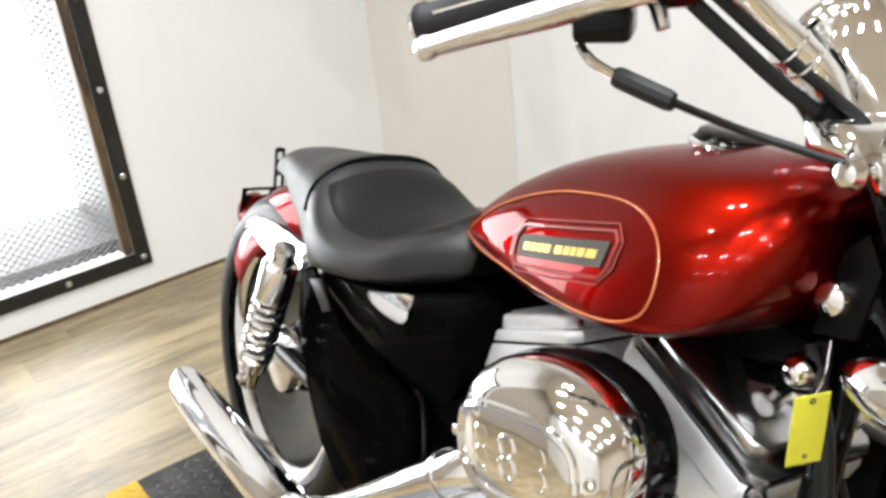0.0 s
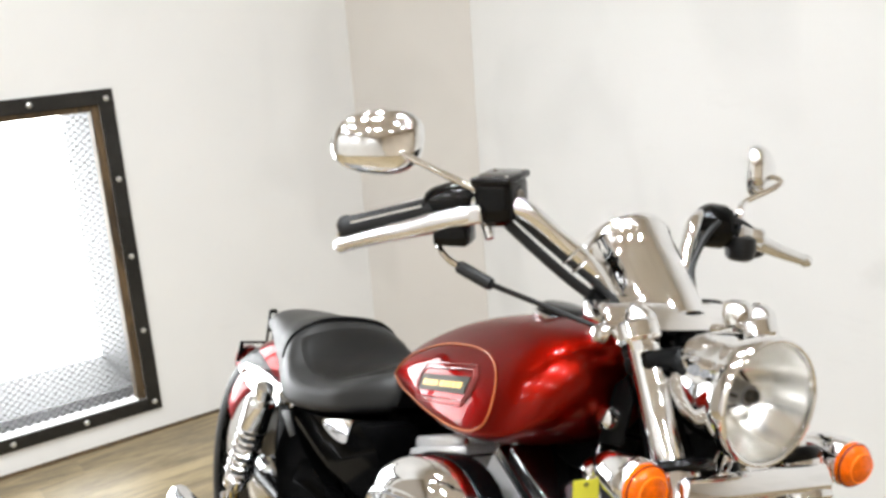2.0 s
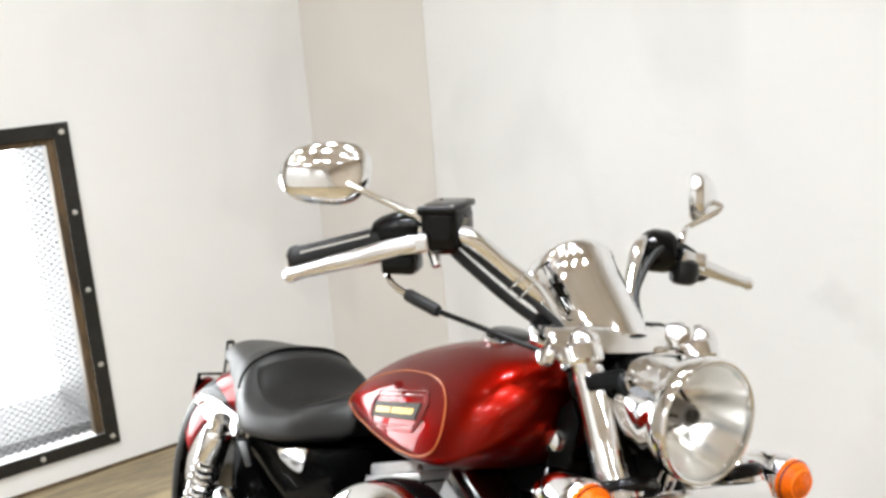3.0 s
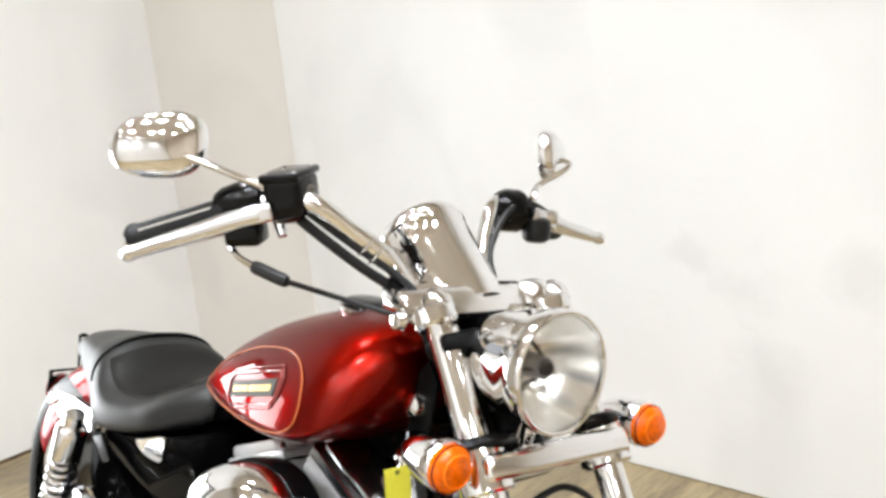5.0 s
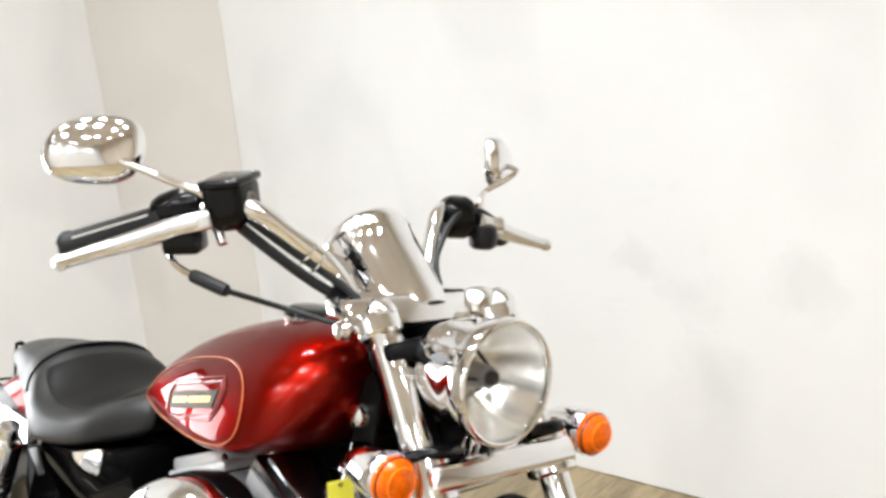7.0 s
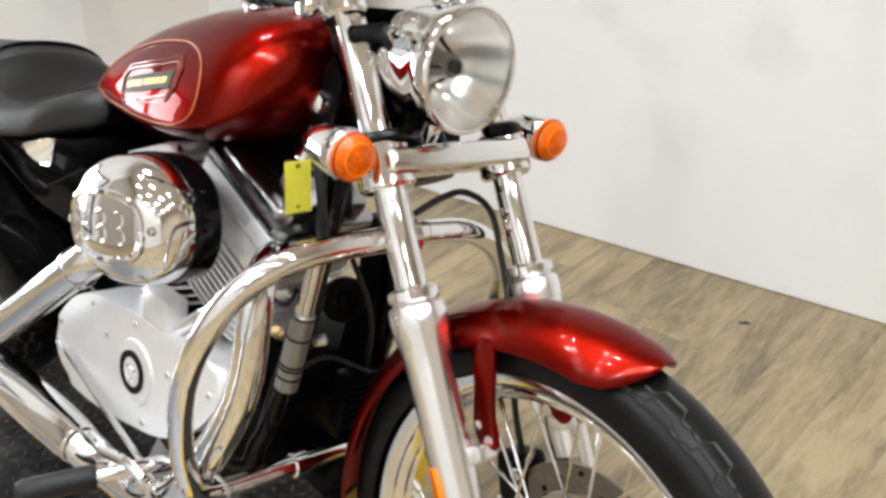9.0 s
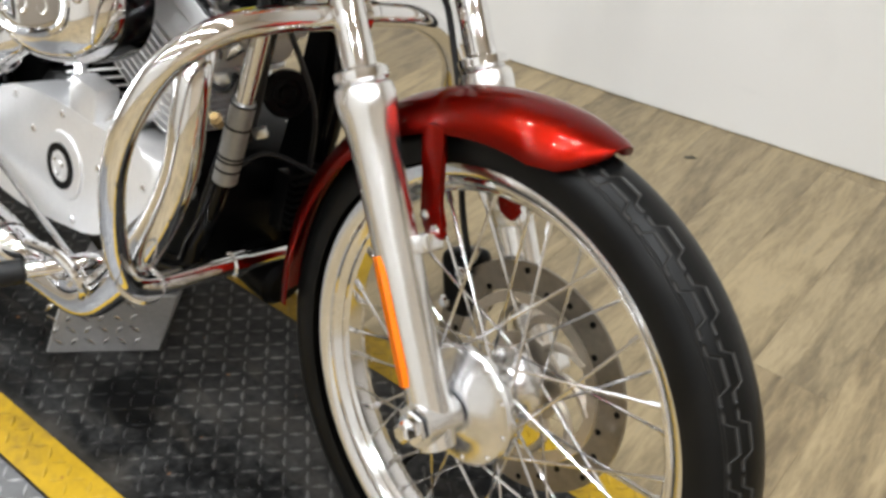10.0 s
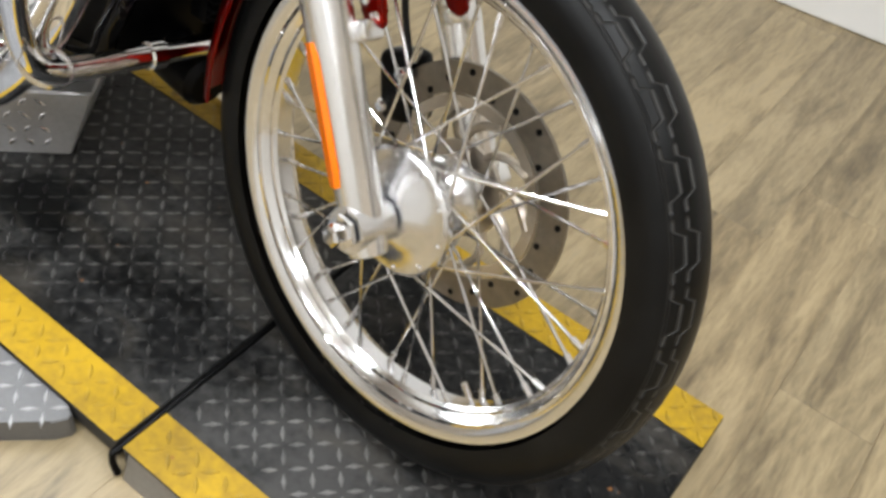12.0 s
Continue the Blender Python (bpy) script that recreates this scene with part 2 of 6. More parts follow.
AMBER = surface("amber_lens", (0.66, 0.105, 0.0004), 0.10, 0.0, 0.5, 240.0, 40.0, 0.9, 0.25, 0.02, 0.25)
AMBER_RIM = surface("dark_amber_rim", (0.16, 0.018, 0.0005), 0.15, 0.0, 0.3, 300.0, 45.0, 0.3, 0.8, 0.02, 0.4)
AMBER_DEEP = surface("amber_reflector", (0.86, 0.18, 0.002), 0.22, 0.0, 0.08, 500.0, 30.0, 0.3, 0.3, 0.03, 0.3)
TAG_YELLOW = surface("yellow_card", (0.70, 0.66, 0.05), 0.55, 0.0, 0.06, 120.0, 20.0)
INK = surface("dark_ink", (0.03, 0.028, 0.02), 0.6)
GOLD = surface("gold_foil", (0.62, 0.40, 0.08), 0.35, 0.6, 0.1)
STRIPE = surface("orange_pinstripe", (0.50, 0.125, 0.035), 0.3, 0.0, 0.1, 200.0, 20.0, 0.0, 0.8)
MAROON = surface("maroon_pinstripe", (0.24, 0.03, 0.028), 0.3, 0.0, 0.1, 200.0, 20.0, 0.0, 0.8)
DECK = deck_paint("black_deck_paint", (0.004, 0.004, 0.0041), (0.047, 0.0455, 0.044), 0.5, True)
LUG = deck_paint("worn_lug_paint", (0.012, 0.012, 0.0123), (0.150, 0.146, 0.140), 0.32, True)
YELLOW = deck_paint("yellow_safety_paint", (0.44, 0.275, 0.016), (0.24, 0.150, 0.022), 0.5)
YELLOW_LUG = deck_paint("worn_yellow_lug", (0.42, 0.27, 0.025), (0.21, 0.138, 0.03), 0.4)
STEEL = surface("galvanised_steel", (0.30, 0.30, 0.303), 0.42, 0.85, 0.16, 130.0, 9.0, 0.1)
TREAD = surface("bare_tread_plate", (0.15, 0.15, 0.153), 0.42, 0.45, 0.18, 130.0, 9.0, 0.12)
# tread steel lightened in colour to offset the shade round the support block
BRIGHT_TREAD = surface("lightened_tread_plate", (0.46, 0.46, 0.465), 0.38, 0.5, 0.18, 130.0, 9.0, 0.12)
TREAD_LUG = surface("polished_tread_lug", (0.36, 0.36, 0.364), 0.36, 0.5, 0.15, 160.0, 12.0, 0.1)
WOOD = wood_floor()
WALL = wall_paint("white_wall_paint", (0.80, 0.795, 0.785))
RUBBED_WALL = wall_paint("rubbed_white_wall_paint", (0.80, 0.795, 0.785), (((-0.72, 1.53, 0.55), 0.10), ((-0.66, 1.53, 0.31), 0.13), ((-0.43, 1.55, 0.58), 0.10), ((-0.86, 1.51, 0.62), 0.07)))
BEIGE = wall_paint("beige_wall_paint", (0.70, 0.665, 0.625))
CEIL = wall_paint("ceiling_paint", (0.72, 0.665, 0.585))
# unseen wall's tone, chosen for how dark the tank and chrome reflect it
TAN_WALL = wall_paint("reflection_tan_paint", (0.36, 0.32, 0.275))
END_WALL = wall_paint("beige_showroom_paint", (0.62, 0.54, 0.44))
SOUTH_WALL = wall_paint("pale_showroom_paint", (0.82, 0.81, 0.79))
# white reveal, darkened in its colour so daylight doesn't wash out the mesh
REVEAL_DIM = wall_paint("dimmed_white_reveal", (0.055, 0.055, 0.056))
FRAME_STEEL = surface("dark_mill_steel", (0.035, 0.034, 0.032), 0.42, 0.6, 0.3, 60.0, 6.0, 0.15)
MESH_STEEL = surface("expanded_steel", (0.075, 0.072, 0.068), 0.5, 0.2, 0.2, 90.0, 9.0, spec=0.4)
# silver metal toned down to stand in for the front head's dark reflections
HEAD_DIM = surface("dimmed_polished_aluminium", (0.34, 0.34, 0.345), 0.24, 1.0, 0.15, 160.0, 9.0, 0.12)
TUBE_GREY = surface("dull_zinc_tube", (0.30, 0.295, 0.285), 0.40, 0.7, 0.2, 140.0, 9.0, 0.1)
BRASS = surface("dull_brass", (0.42, 0.30, 0.14), 0.35, 0.9, 0.2)
ZINC = surface("zinc_bolt", (0.6, 0.6, 0.58), 0.3, 0.9, 0.1)
JAMB = stained_wood()
POST = surface("orange_brown_timber", (0.42, 0.20, 0.08), 0.6, 0.0, 0.2, 70.0, 5.0)
GLASS = clear("lamp_glass", (0.97, 0.97, 0.965), 0.015)

DAYLIGHT = glow("bright_daylight", (0.95, 0.98, 1.0), 16.0)
REFLECTOR_BOWL = surface("lamp_reflector", (0.90, 0.89, 0.87), 0.20, 0.80, 0.05)
LAMP_GREY = surface("lamp_hood_grey", (0.16, 0.16, 0.165), 0.3, 0.6, 0.1)
MIRROR = surface("mirror_glass", (0.9, 0.9, 0.9), 0.03, 1.0, 0.01)


# ---------------------------------------------------------------- mesh helpers
def finish(bm, angle=35.0):
    bmesh.ops.recalc_face_normals(bm, faces=bm.faces[:])
    me = bpy.data.meshes.new("mesh")
    bm.to_mesh(me)
    bm.free()
    for p in me.polygons:
        p.use_smooth = True
    me.set_sharp_from_angle(angle=radians(angle))
    return me


def part(name, bm, material, parent, label="", angle=35.0):
    """One mesh object under a thing or under a part."""
    me = bm if isinstance(bm, bpy.types.Mesh) else finish(bm, angle)
    if not me.materials:
        me.materials.append(material)
    ob = new(name, me)
    ob.parent = parent
    if parent is bike:
        ob.matrix_local = seat_of["place"]
    if label:
        ob["label"] = label
    return ob


def thing(name, bm, material, label, category, group="", kind="", angle=35.0):
    me = finish(bm, angle)
    me.materials.append(material)
    return tagged(new(name, me), label, category, group, kind)


def spline(points, steps=6):
    """A Catmull-Rom line through the points."""
    p = [Vector(q) for q in points]
    if len(p) < 3 or steps < 2:
        return p
    p = [p[0] * 2 - p[1]] + p + [p[-1] * 2 - p[-2]]
    out = []
    for i in range(1, len(p) - 2):
        a, b, c, d = p[i - 1:i + 3]
        for k in range(steps):
            s = k / steps
            out.append(0.5 * (2 * b + (c - a) * s + (2 * a - 5 * b + 4 * c - d) * s * s + (3 * b - 3 * c + d - a) * s ** 3))
    return out + [p[-2]]


def skin(bm, rings, cap=True, close=False):
    """Faces between rings of vertices, each ring closed on itself."""
    vs = [[bm.verts.new(v) for v in r] for r in rings]
    n = len(vs[0])
    pairs = list(zip(vs, vs[1:])) + ([(vs[-1], vs[0])] if close else [])
    for a, b in pairs:
        for i in range(n):
            bm.faces.new((a[i], a[(i + 1) % n], b[(i + 1) % n], b[i]))
    if cap and not close:
        bm.faces.new(vs[0][::-1])
        bm.faces.new(vs[-1])
    return bm


def tube(points, r, n=12, steps=6, bm=None, cap=True):
    """A round bar along a smooth line; r is one radius or one for each point."""
    bm = bm or bmesh.new()
    line = spline(points, steps)
    if isinstance(r, (int, float)):
        radii = [r] * len(line)
    else:
        radii = [np.interp(i / (len(line) - 1) * (len(r) - 1), range(len(r)), r) for i in range(len(line))]
    up, rings = None, []
    for i, p in enumerate(line):
        d = (line[min(i + 1, len(line) - 1)] - line[max(i - 1, 0)]).normalized()
        if up is None:
            up = d.orthogonal().normalized()
        up = (up - d * up.dot(d)).normalized()
        side = d.cross(up)
        rings.append([p + (up * math.cos(a) + side * math.sin(a)) * radii[i] for a in (2 * math.pi * k / n for k in range(n))])
    return skin(bm, rings, cap)


def along(a, b):
    """The frame whose z axis runs from a to b."""
    a, b = Vector(a), Vector(b)
    return Matrix.Translation(a) @ (b - a).to_track_quat("Z", "Y").to_matrix().to_4x4()


def lathe(profile, m=Matrix(), n=32, bm=None, sx=1.0, sy=1.0, cap=True):
    """Turns (height, radius) pairs about the z axis of m."""
    bm = bm or bmesh.new()
    rings = [[m @ Vector((sx * r * math.cos(a), sy * r * math.sin(a), h)) for a in (2 * math.pi * k / n for k in range(n))] for h, r in profile]
    return skin(bm, rings, cap)


def box(sx, sy, sz, m=Matrix(), bevel=0.0, seg=2, bm=None):
    out = bm or bmesh.new()
    tmp = bmesh.new()
    bmesh.ops.create_cube(tmp, size=1.0)
    bmesh.ops.scale(tmp, vec=(sx, sy, sz), verts=tmp.verts[:])
    if bevel:
        bmesh.ops.bevel(tmp, geom=tmp.edges[:], offset=bevel, segments=seg, affect="EDGES", profile=0.5)
    join(out, tmp, m)
    return out


def join(out, tmp, m=Matrix()):
    idx = {v: out.verts.new(m @ v.co) for v in tmp.verts}
    for f in tmp.faces:
        out.faces.new([idx[v] for v in f.verts])
    tmp.free()
    return out


def slab(outline, thick, m=Matrix(), bevel=0.0, seg=2, bm=None, steps=1):
    """A flat outline in the xy plane of m, thickened along its z axis, edges rounded."""
    out, tmp = bm or bmesh.new(), bmesh.new()
    pts = [Vector((x, y, 0)) for x, y in outline]
    if steps > 1:
        closed = spline(pts[-1:] + pts + pts[:2], steps)
        pts = closed[steps:steps * (len(outline) + 1)]
    a = [tmp.verts.new(p) for p in pts]
    b = [tmp.verts.new(p + Vector((0, 0, thick))) for p in pts]
    top = [tmp.faces.new(a[::-1]), tmp.faces.new(b)]
    for i in range(len(a)):
        j = (i + 1) % len(a)
        tmp.faces.new((a[i], a[j], b[j], b[i]))
    if bevel:
        es = {e for f in top for e in f.edges}
        bmesh.ops.bevel(tmp, geom=list(es), offset=bevel, segments=seg, affect="EDGES", profile=0.5)
    return join(out, tmp, m)


def bolt(place, way, r=0.007, h=0.006, bm=None):
    """A domed hexagon-like head."""
    p = Vector(place)
    return lathe([(0, r), (h * 0.6, r), (h, r * 0.7)], along(p, p + Vector(way)), 8, bm)


def torus_ring(R0, r, m, n=40, k=8, bm=None):
    bm = bm or bmesh.new()
    rings = [[m @ Vector(((R0 + r * math.cos(b)) * math.cos(a), (R0 + r * math.cos(b)) * math.sin(a), r * math.sin(b)))
              for b in (2 * math.pi * j / k for j in range(k))] for a in (2 * math.pi * i / n for i in range(n))]
    return skin(bm, rings, False, True)


SIDE = Matrix(((1, 0, 0, 0), (0, 0, -1, 0), (0, 1, 0, 0), (0, 0, 0, 1)))  # xy plane -> the bike's xz plane, thickness to its right


def at_side(lat):
    """The bike's side plane at that distance to the left; thickness grows to the right."""
    return Matrix.Translation((0, lat, 0)) @ SIDE

# ---------------------------------------------------------------- the room
WIN_X = -2.765            # the face of the window wall
RIGHT_Y0, RIGHT_SLOPE = 1.595, 0.1027
CHASE = ((WIN_X, 1.113), (-2.335, 1.355))    # the slanted panel across the corner
BACK_Y, END_X = -3.5, 3.4
OPEN = (-1.09, 0.188, 0.086, 1.100)  # the opening in the window wall: y0, y1, z0, z1


def boxed(x0, x1, y0, y1, z0, z1, bevel=0.0, bm=None):
    return box(x1 - x0, y1 - y0, z1 - z0, Matrix.Translation(((x0 + x1) / 2, (y0 + y1) / 2, (z0 + z1) / 2)), bevel, 1, bm)


def build_room():
    y0, y1, z0, z1 = OPEN
    bm = boxed(WIN_X - 0.15, WIN_X, -1.22, y0, FLOOR_Z, CEIL_Z)
    boxed(WIN_X - 0.15, WIN_X, y1, CHASE[0][1], FLOOR_Z, CEIL_Z, 0, bm)
    boxed(WIN_X - 0.15, WIN_X, y0, y1, FLOOR_Z, z0, 0, bm)
    boxed(WIN_X - 0.15, WIN_X, y0, y1, z1, CEIL_Z, 0, bm)
    thing("wall_west", bm, WALL, "white painted wall with a barred low window", "wall", kind="structure")
    # out of view; added darker than its neighbours to shape the bike's reflections
    thing("wall_southwest", boxed(WIN_X - 0.15, WIN_X, BACK_Y, -1.22, FLOOR_Z, CEIL_Z), TAN_WALL, "unseen wall beyond the window, toned tan to darken reflections", "wall", kind="structure")
    turn = math.degrees(math.atan(RIGHT_SLOPE))
    length = 5.95
    (ax, ay), (cx, cy) = CHASE
    m = pose(cx, cy, 0, 0, 0, turn)
    bm = box(length, 0.15, CEIL_Z - FLOOR_Z, m @ Matrix.Translation((length / 2, 0.075, (CEIL_Z + FLOOR_Z) / 2)), 0.004, 1)
    thing("wall_north", bm, RUBBED_WALL, "plain white painted wall with faint scuffs", "wall", kind="structure")
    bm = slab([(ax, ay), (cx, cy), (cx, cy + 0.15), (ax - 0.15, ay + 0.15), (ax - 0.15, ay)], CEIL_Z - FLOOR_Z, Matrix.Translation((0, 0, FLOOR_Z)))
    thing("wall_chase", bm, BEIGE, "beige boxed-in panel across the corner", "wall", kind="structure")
    thing("wall_south", boxed(WIN_X - 0.15, END_X + 0.15, BACK_Y - 0.15, BACK_Y, FLOOR_Z, CEIL_Z), SOUTH_WALL, "plain off-white wall closing the showroom", "wall", kind="structure")
    thing("wall_east", boxed(END_X, END_X + 0.15, BACK_Y, 2.1, FLOOR_Z, CEIL_Z), END_WALL, "plain beige end wall of the showroom", "wall", kind="structure")
    thing("ceiling", boxed(WIN_X - 0.15, END_X + 0.15, BACK_Y - 0.15, 2.3, CEIL_Z, CEIL_Z + 0.12), CEIL, "cream showroom ceiling with round downlights", "ceiling", kind="structure")


def build_downlights():
    bm = lathe([(0.0, 0.062), (0.0, 0.080), (-0.012, 0.080), (-0.03, 0.066), (-0.03, 0.062)], Matrix(), 24, cap=False)
    first = thing("downlight", bm, DULL_CHROME, "round metal ceiling downlight, switched on", "ceiling light", "showroom downlights")
    first.matrix_world = pose(*LAMPS[0], CEIL_Z)
    for lx, ly in LAMPS[1:]:
        copy_thing(first, pose(lx, ly, CEIL_Z))


def build_window():
    y0, y1, z0, z1 = OPEN
    x = WIN_X
    win = tagged(new("window_1"), "low window behind a bolted black steel frame and expanded metal", "window", kind="structure")
    w = 0.047
    for nm, b in (("frame_bar", (y1, y1 + w, z0 - w, z1 + w)), ("frame_bar", (y0 - w, y0, z0 - w, z1 + w)), ("frame_bar", (y0, y1, z1, z1 + w)), ("frame_bar", (y0, y1, z0 - w, z0))):
        part(nm, boxed(x, x + 0.008, *b, 0.0015), FRAME_STEEL, win, "black bolted steel bar")
    # bolts round the frame
    me = finish(lathe([(0, 0.009), (0.003, 0.0088), (0.006, 0.005)], pose(0, 0, 0, 0, 90, 0), 10))
    spots = [(y1 + w / 2, z0 - w / 2 + 0.006 + k * (z1 - z0 + w - 0.012) / 4) for k in range(5)]
    spots += [(y1 + w / 2 - (k + 1) * 0.232, zz) for k in range(6) for zz in (z0 - w / 2, z1 + w / 2)]
    spots += [(y0 - w / 2, z0 - w / 2 + k * (z1 - z0 + w) / 4) for k in range(5)]
    for by, bz in spots:
        o = part("bolt", me, ZINC, win)
        o.location = (x + 0.008, by, bz)
    # timber jamb pieces inside the bars
    for b in ((y1 - 0.028, y1, z0, z1), (y0, y0 + 0.028, z0, z1), (y0 + 0.028, y1 - 0.028, z1 - 0.02, z1)):
        part("jamb", boxed(x - 0.045, x, *b, 0.002), JAMB, win, "stained timber jamb")
    # expanded metal: zigzag strands that touch their neighbours
    zx, period, sw, r = x - 0.05, 0.027, 0.0113, 0.0011
    verts, faces = [], []

    def strand(p, q):
        d = (Vector(q) - Vector(p)).normalized()
        s = Vector((1, 0, 0))
        n = d.cross(s).normalized()
        k = len(verts)
        for c in (p, q):
            for a, b in ((-1, -1), (1, -1), (1, 1), (-1, 1)):
                verts.append(Vector(c) + s * a * r * 1.6 + n * b * r)
        for i in range(4):
            faces.append((k + i, k + (i + 1) % 4, k + 4 + (i + 1) % 4, k + 4 + i))

    rows = int((z1 - z0) / sw)
    cols = int((y1 - y0) / (period / 2))
    for i in range(rows + 1):
        for j in range(cols):
            up = (i + j) % 2
            ya, yb = y0 + j * period / 2, y0 + (j + 1) * period / 2
            zc = z0 + i * sw
            strand((zx, ya, zc + (sw / 2 if up else -sw / 2) * 0.93), (zx, yb, zc + (-sw / 2 if up else sw / 2) * 0.93))
    me = bpy.data.meshes.new("mesh")
    me.from_pydata(verts, [], faces)
    tagged(part("expanded_mesh", me, MESH_STEEL, win, "dark expanded steel mesh"), kind="stuff")
    # the deep white reveal behind, coloured dark against the glare, the timber post and the bright daylight
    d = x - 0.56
    part("reveal_side", boxed(d, x - 0.052, y1, y1 + 0.03, z0 - 0.03, z1 + 0.03), REVEAL_DIM, win)
    part("reveal_side", boxed(d, x - 0.052, y0 - 0.03, y0, z0 - 0.03, z1 + 0.03), REVEAL_DIM, win)
    part("reveal_sill", boxed(d, x - 0.052, y0, y1, z0 - 0.03, z0), REVEAL_DIM, win)
    part("reveal_head", boxed(d, x - 0.052, y0, y1, z1, z1 + 0.03), REVEAL_DIM, win)
    part("post", boxed(d + 0.01, d + 0.07, -0.395, -0.320, z0, z1, 0.004), POST, win, "orange-brown timber post")
    bm = boxed(d - 0.03, d - 0.01, y0 - 0.03, y1 + 0.03, z0 - 0.03, z1 + 0.03)
    thing("backdrop", bm, DAYLIGHT, "overexposed bright daylight outside the window", "backdrop", kind="structure")


def build_shadow_strip():
    # dark strip added as the shadow line along the foot of the west wall
    bm = boxed(WIN_X, WIN_X + 0.006, BACK_Y, CHASE[0][1], FLOOR_Z, FLOOR_Z + 0.012, 0.001)
    thing("trim", bm, JAMB, "thin dark shadow strip where wall meets floor", "trim", kind="structure")


# ---------------------------------------------------------------- the platform and what lies round it
DECK_X = (-1.802, -0.193, -0.181, 0.386)
DECK_Y = (-0.248, 0.334)
BAND = 0.070


def lug_mesh(spots, size=(0.0125, 0.0036, 0.0018)):
    """Raised lozenge lugs: (place, turn in degrees, matrix-free z)."""
    a, b, h = size
    verts, faces = [], []
    for x, y, z, turn in spots:
        c, s = math.cos(radians(turn)), math.sin(radians(turn))
        k = len(verts)
        for u, v, w in ((-a, 0, 0), (0, -b, 0), (a, 0, 0), (0, b, 0), (-a * 0.72, 0, h), (0, -b * 0.5, h), (a * 0.72, 0, h), (0, b * 0.5, h)):
            verts.append((x + u * c - v * s, y + u * s + v * c, z + w))
        faces += [(k + 4, k + 5, k + 6, k + 7)] + [(k + i, k + (i + 1) % 4, k + 4 + (i + 1) % 4, k + 4 + i) for i in range(4)]
    me = bpy.data.meshes.new("mesh")
    me.from_pydata(verts, [], faces)
    return me


def lug_grid(x0, x1, y0, y1, z, pitch=0.0250, inside=None):
    out = []
    for i in range(int(x0 / pitch) - 2, int(x1 / pitch) + 2):
        for j in range(int(y0 / pitch) - 2, int(y1 / pitch) + 2):
            x, y = i * pitch, j * pitch
            if x0 + 0.006 < x < x1 - 0.006 and y0 + 0.006 < y < y1 - 0.006 and (inside is None or inside(x, y)):
                out.append((x, y, z, 45 if (i + j) % 2 else -45))
    return out


def build_platform():
    lift = tagged(new("lift_platform"), "low black diamond-plate lift platform with yellow painted edges, scuffed", "lift platform")
    ya, yb = DECK_Y
    for x0, x1 in ((DECK_X[0], DECK_X[1]), (DECK_X[2], DECK_X[3])):
        deck = part("deck", boxed(x0, x1, ya, yb, FLOOR_Z + 0.012, 0.0, 0.002), DECK, lift, "black painted tread plate")
        tagged(part("raised_tread", lug_mesh(lug_grid(x0, x1, ya + BAND, yb - BAND, 0.0)), LUG, deck), kind="stuff")
        for b0, b1 in ((ya, ya + BAND), (yb - BAND, yb)):
            s = part("edge_stripe", boxed(x0 + 0.001, x1 - 0.001, b0 + 0.0005, b1, 0.0, 0.0012), YELLOW, lift, "yellow safety stripe")
            tagged(part("raised_tread", lug_mesh(lug_grid(x0, x1, b0, b1, 0.0012)), YELLOW_LUG, s), kind="stuff")
    part("hinge_rod", tube([(-0.187, ya - 0.012, -0.006), (-0.187, 0.0, -0.004), (-0.187, yb - 0.02, -0.004)], 0.0055, 8, 1), SATIN, lift, "black hinge rod")
    part("rod_end", tube([(-0.187, ya - 0.010, -0.004), (-0.185, ya - 0.014, -0.02), (-0.179, ya - 0.014, -0.04)], 0.005, 8, 3), SATIN, lift)
    # galvanised angle along the near side, sloping to the floor
    part("edge_angle", slab([(ya - 0.014, FLOOR_Z + 0.001), (ya, -0.004), (ya, FLOOR_Z + 0.001)], DECK_X[3] + 0.17, Matrix(((0, 0, 1, -0.17), (1, 0, 0, 0), (0, 1, 0, 0), (0, 0, 0, 1)))), STEEL, lift, "galvanised edge angle")


def build_steel_ramp():
    top = -0.004
    outline = [(-1.6, ya_ramp), (-0.285, ya_ramp), (-0.268, ya_ramp - 0.006), (-0.266, ya_ramp - 0.014), (-0.276, ya_ramp - 0.032), (-0.328, -0.326), (-0.73, -0.87), (-1.6, -0.87)]
    bm = slab(outline, top - FLOOR_Z, Matrix.Translation((0, 0, FLOOR_Z)), 0.002, 1)
    ramp_ = thing("tread_plate", bm, TREAD, "bare silver diamond-plate steel tread beside the platform", "steel plate")

    def inside(x, y):
        hit = False
        for (xa, yaa), (xb, ybb) in zip(outline, outline[1:] + outline[:1]):
            if (yaa > y) != (ybb > y) and x < (xb - xa) * (y - yaa) / (ybb - yaa) + xa:
                hit = not hit
        return hit

    tagged(part("raised_tread", lug_mesh(lug_grid(-1.0, -0.2, -0.8, ya_ramp, top, 0.026, inside), (0.013, 0.0036, 0.0016)), TREAD_LUG, ramp_), kind="stuff")


ya_ramp = DECK_Y[0] - 0.001


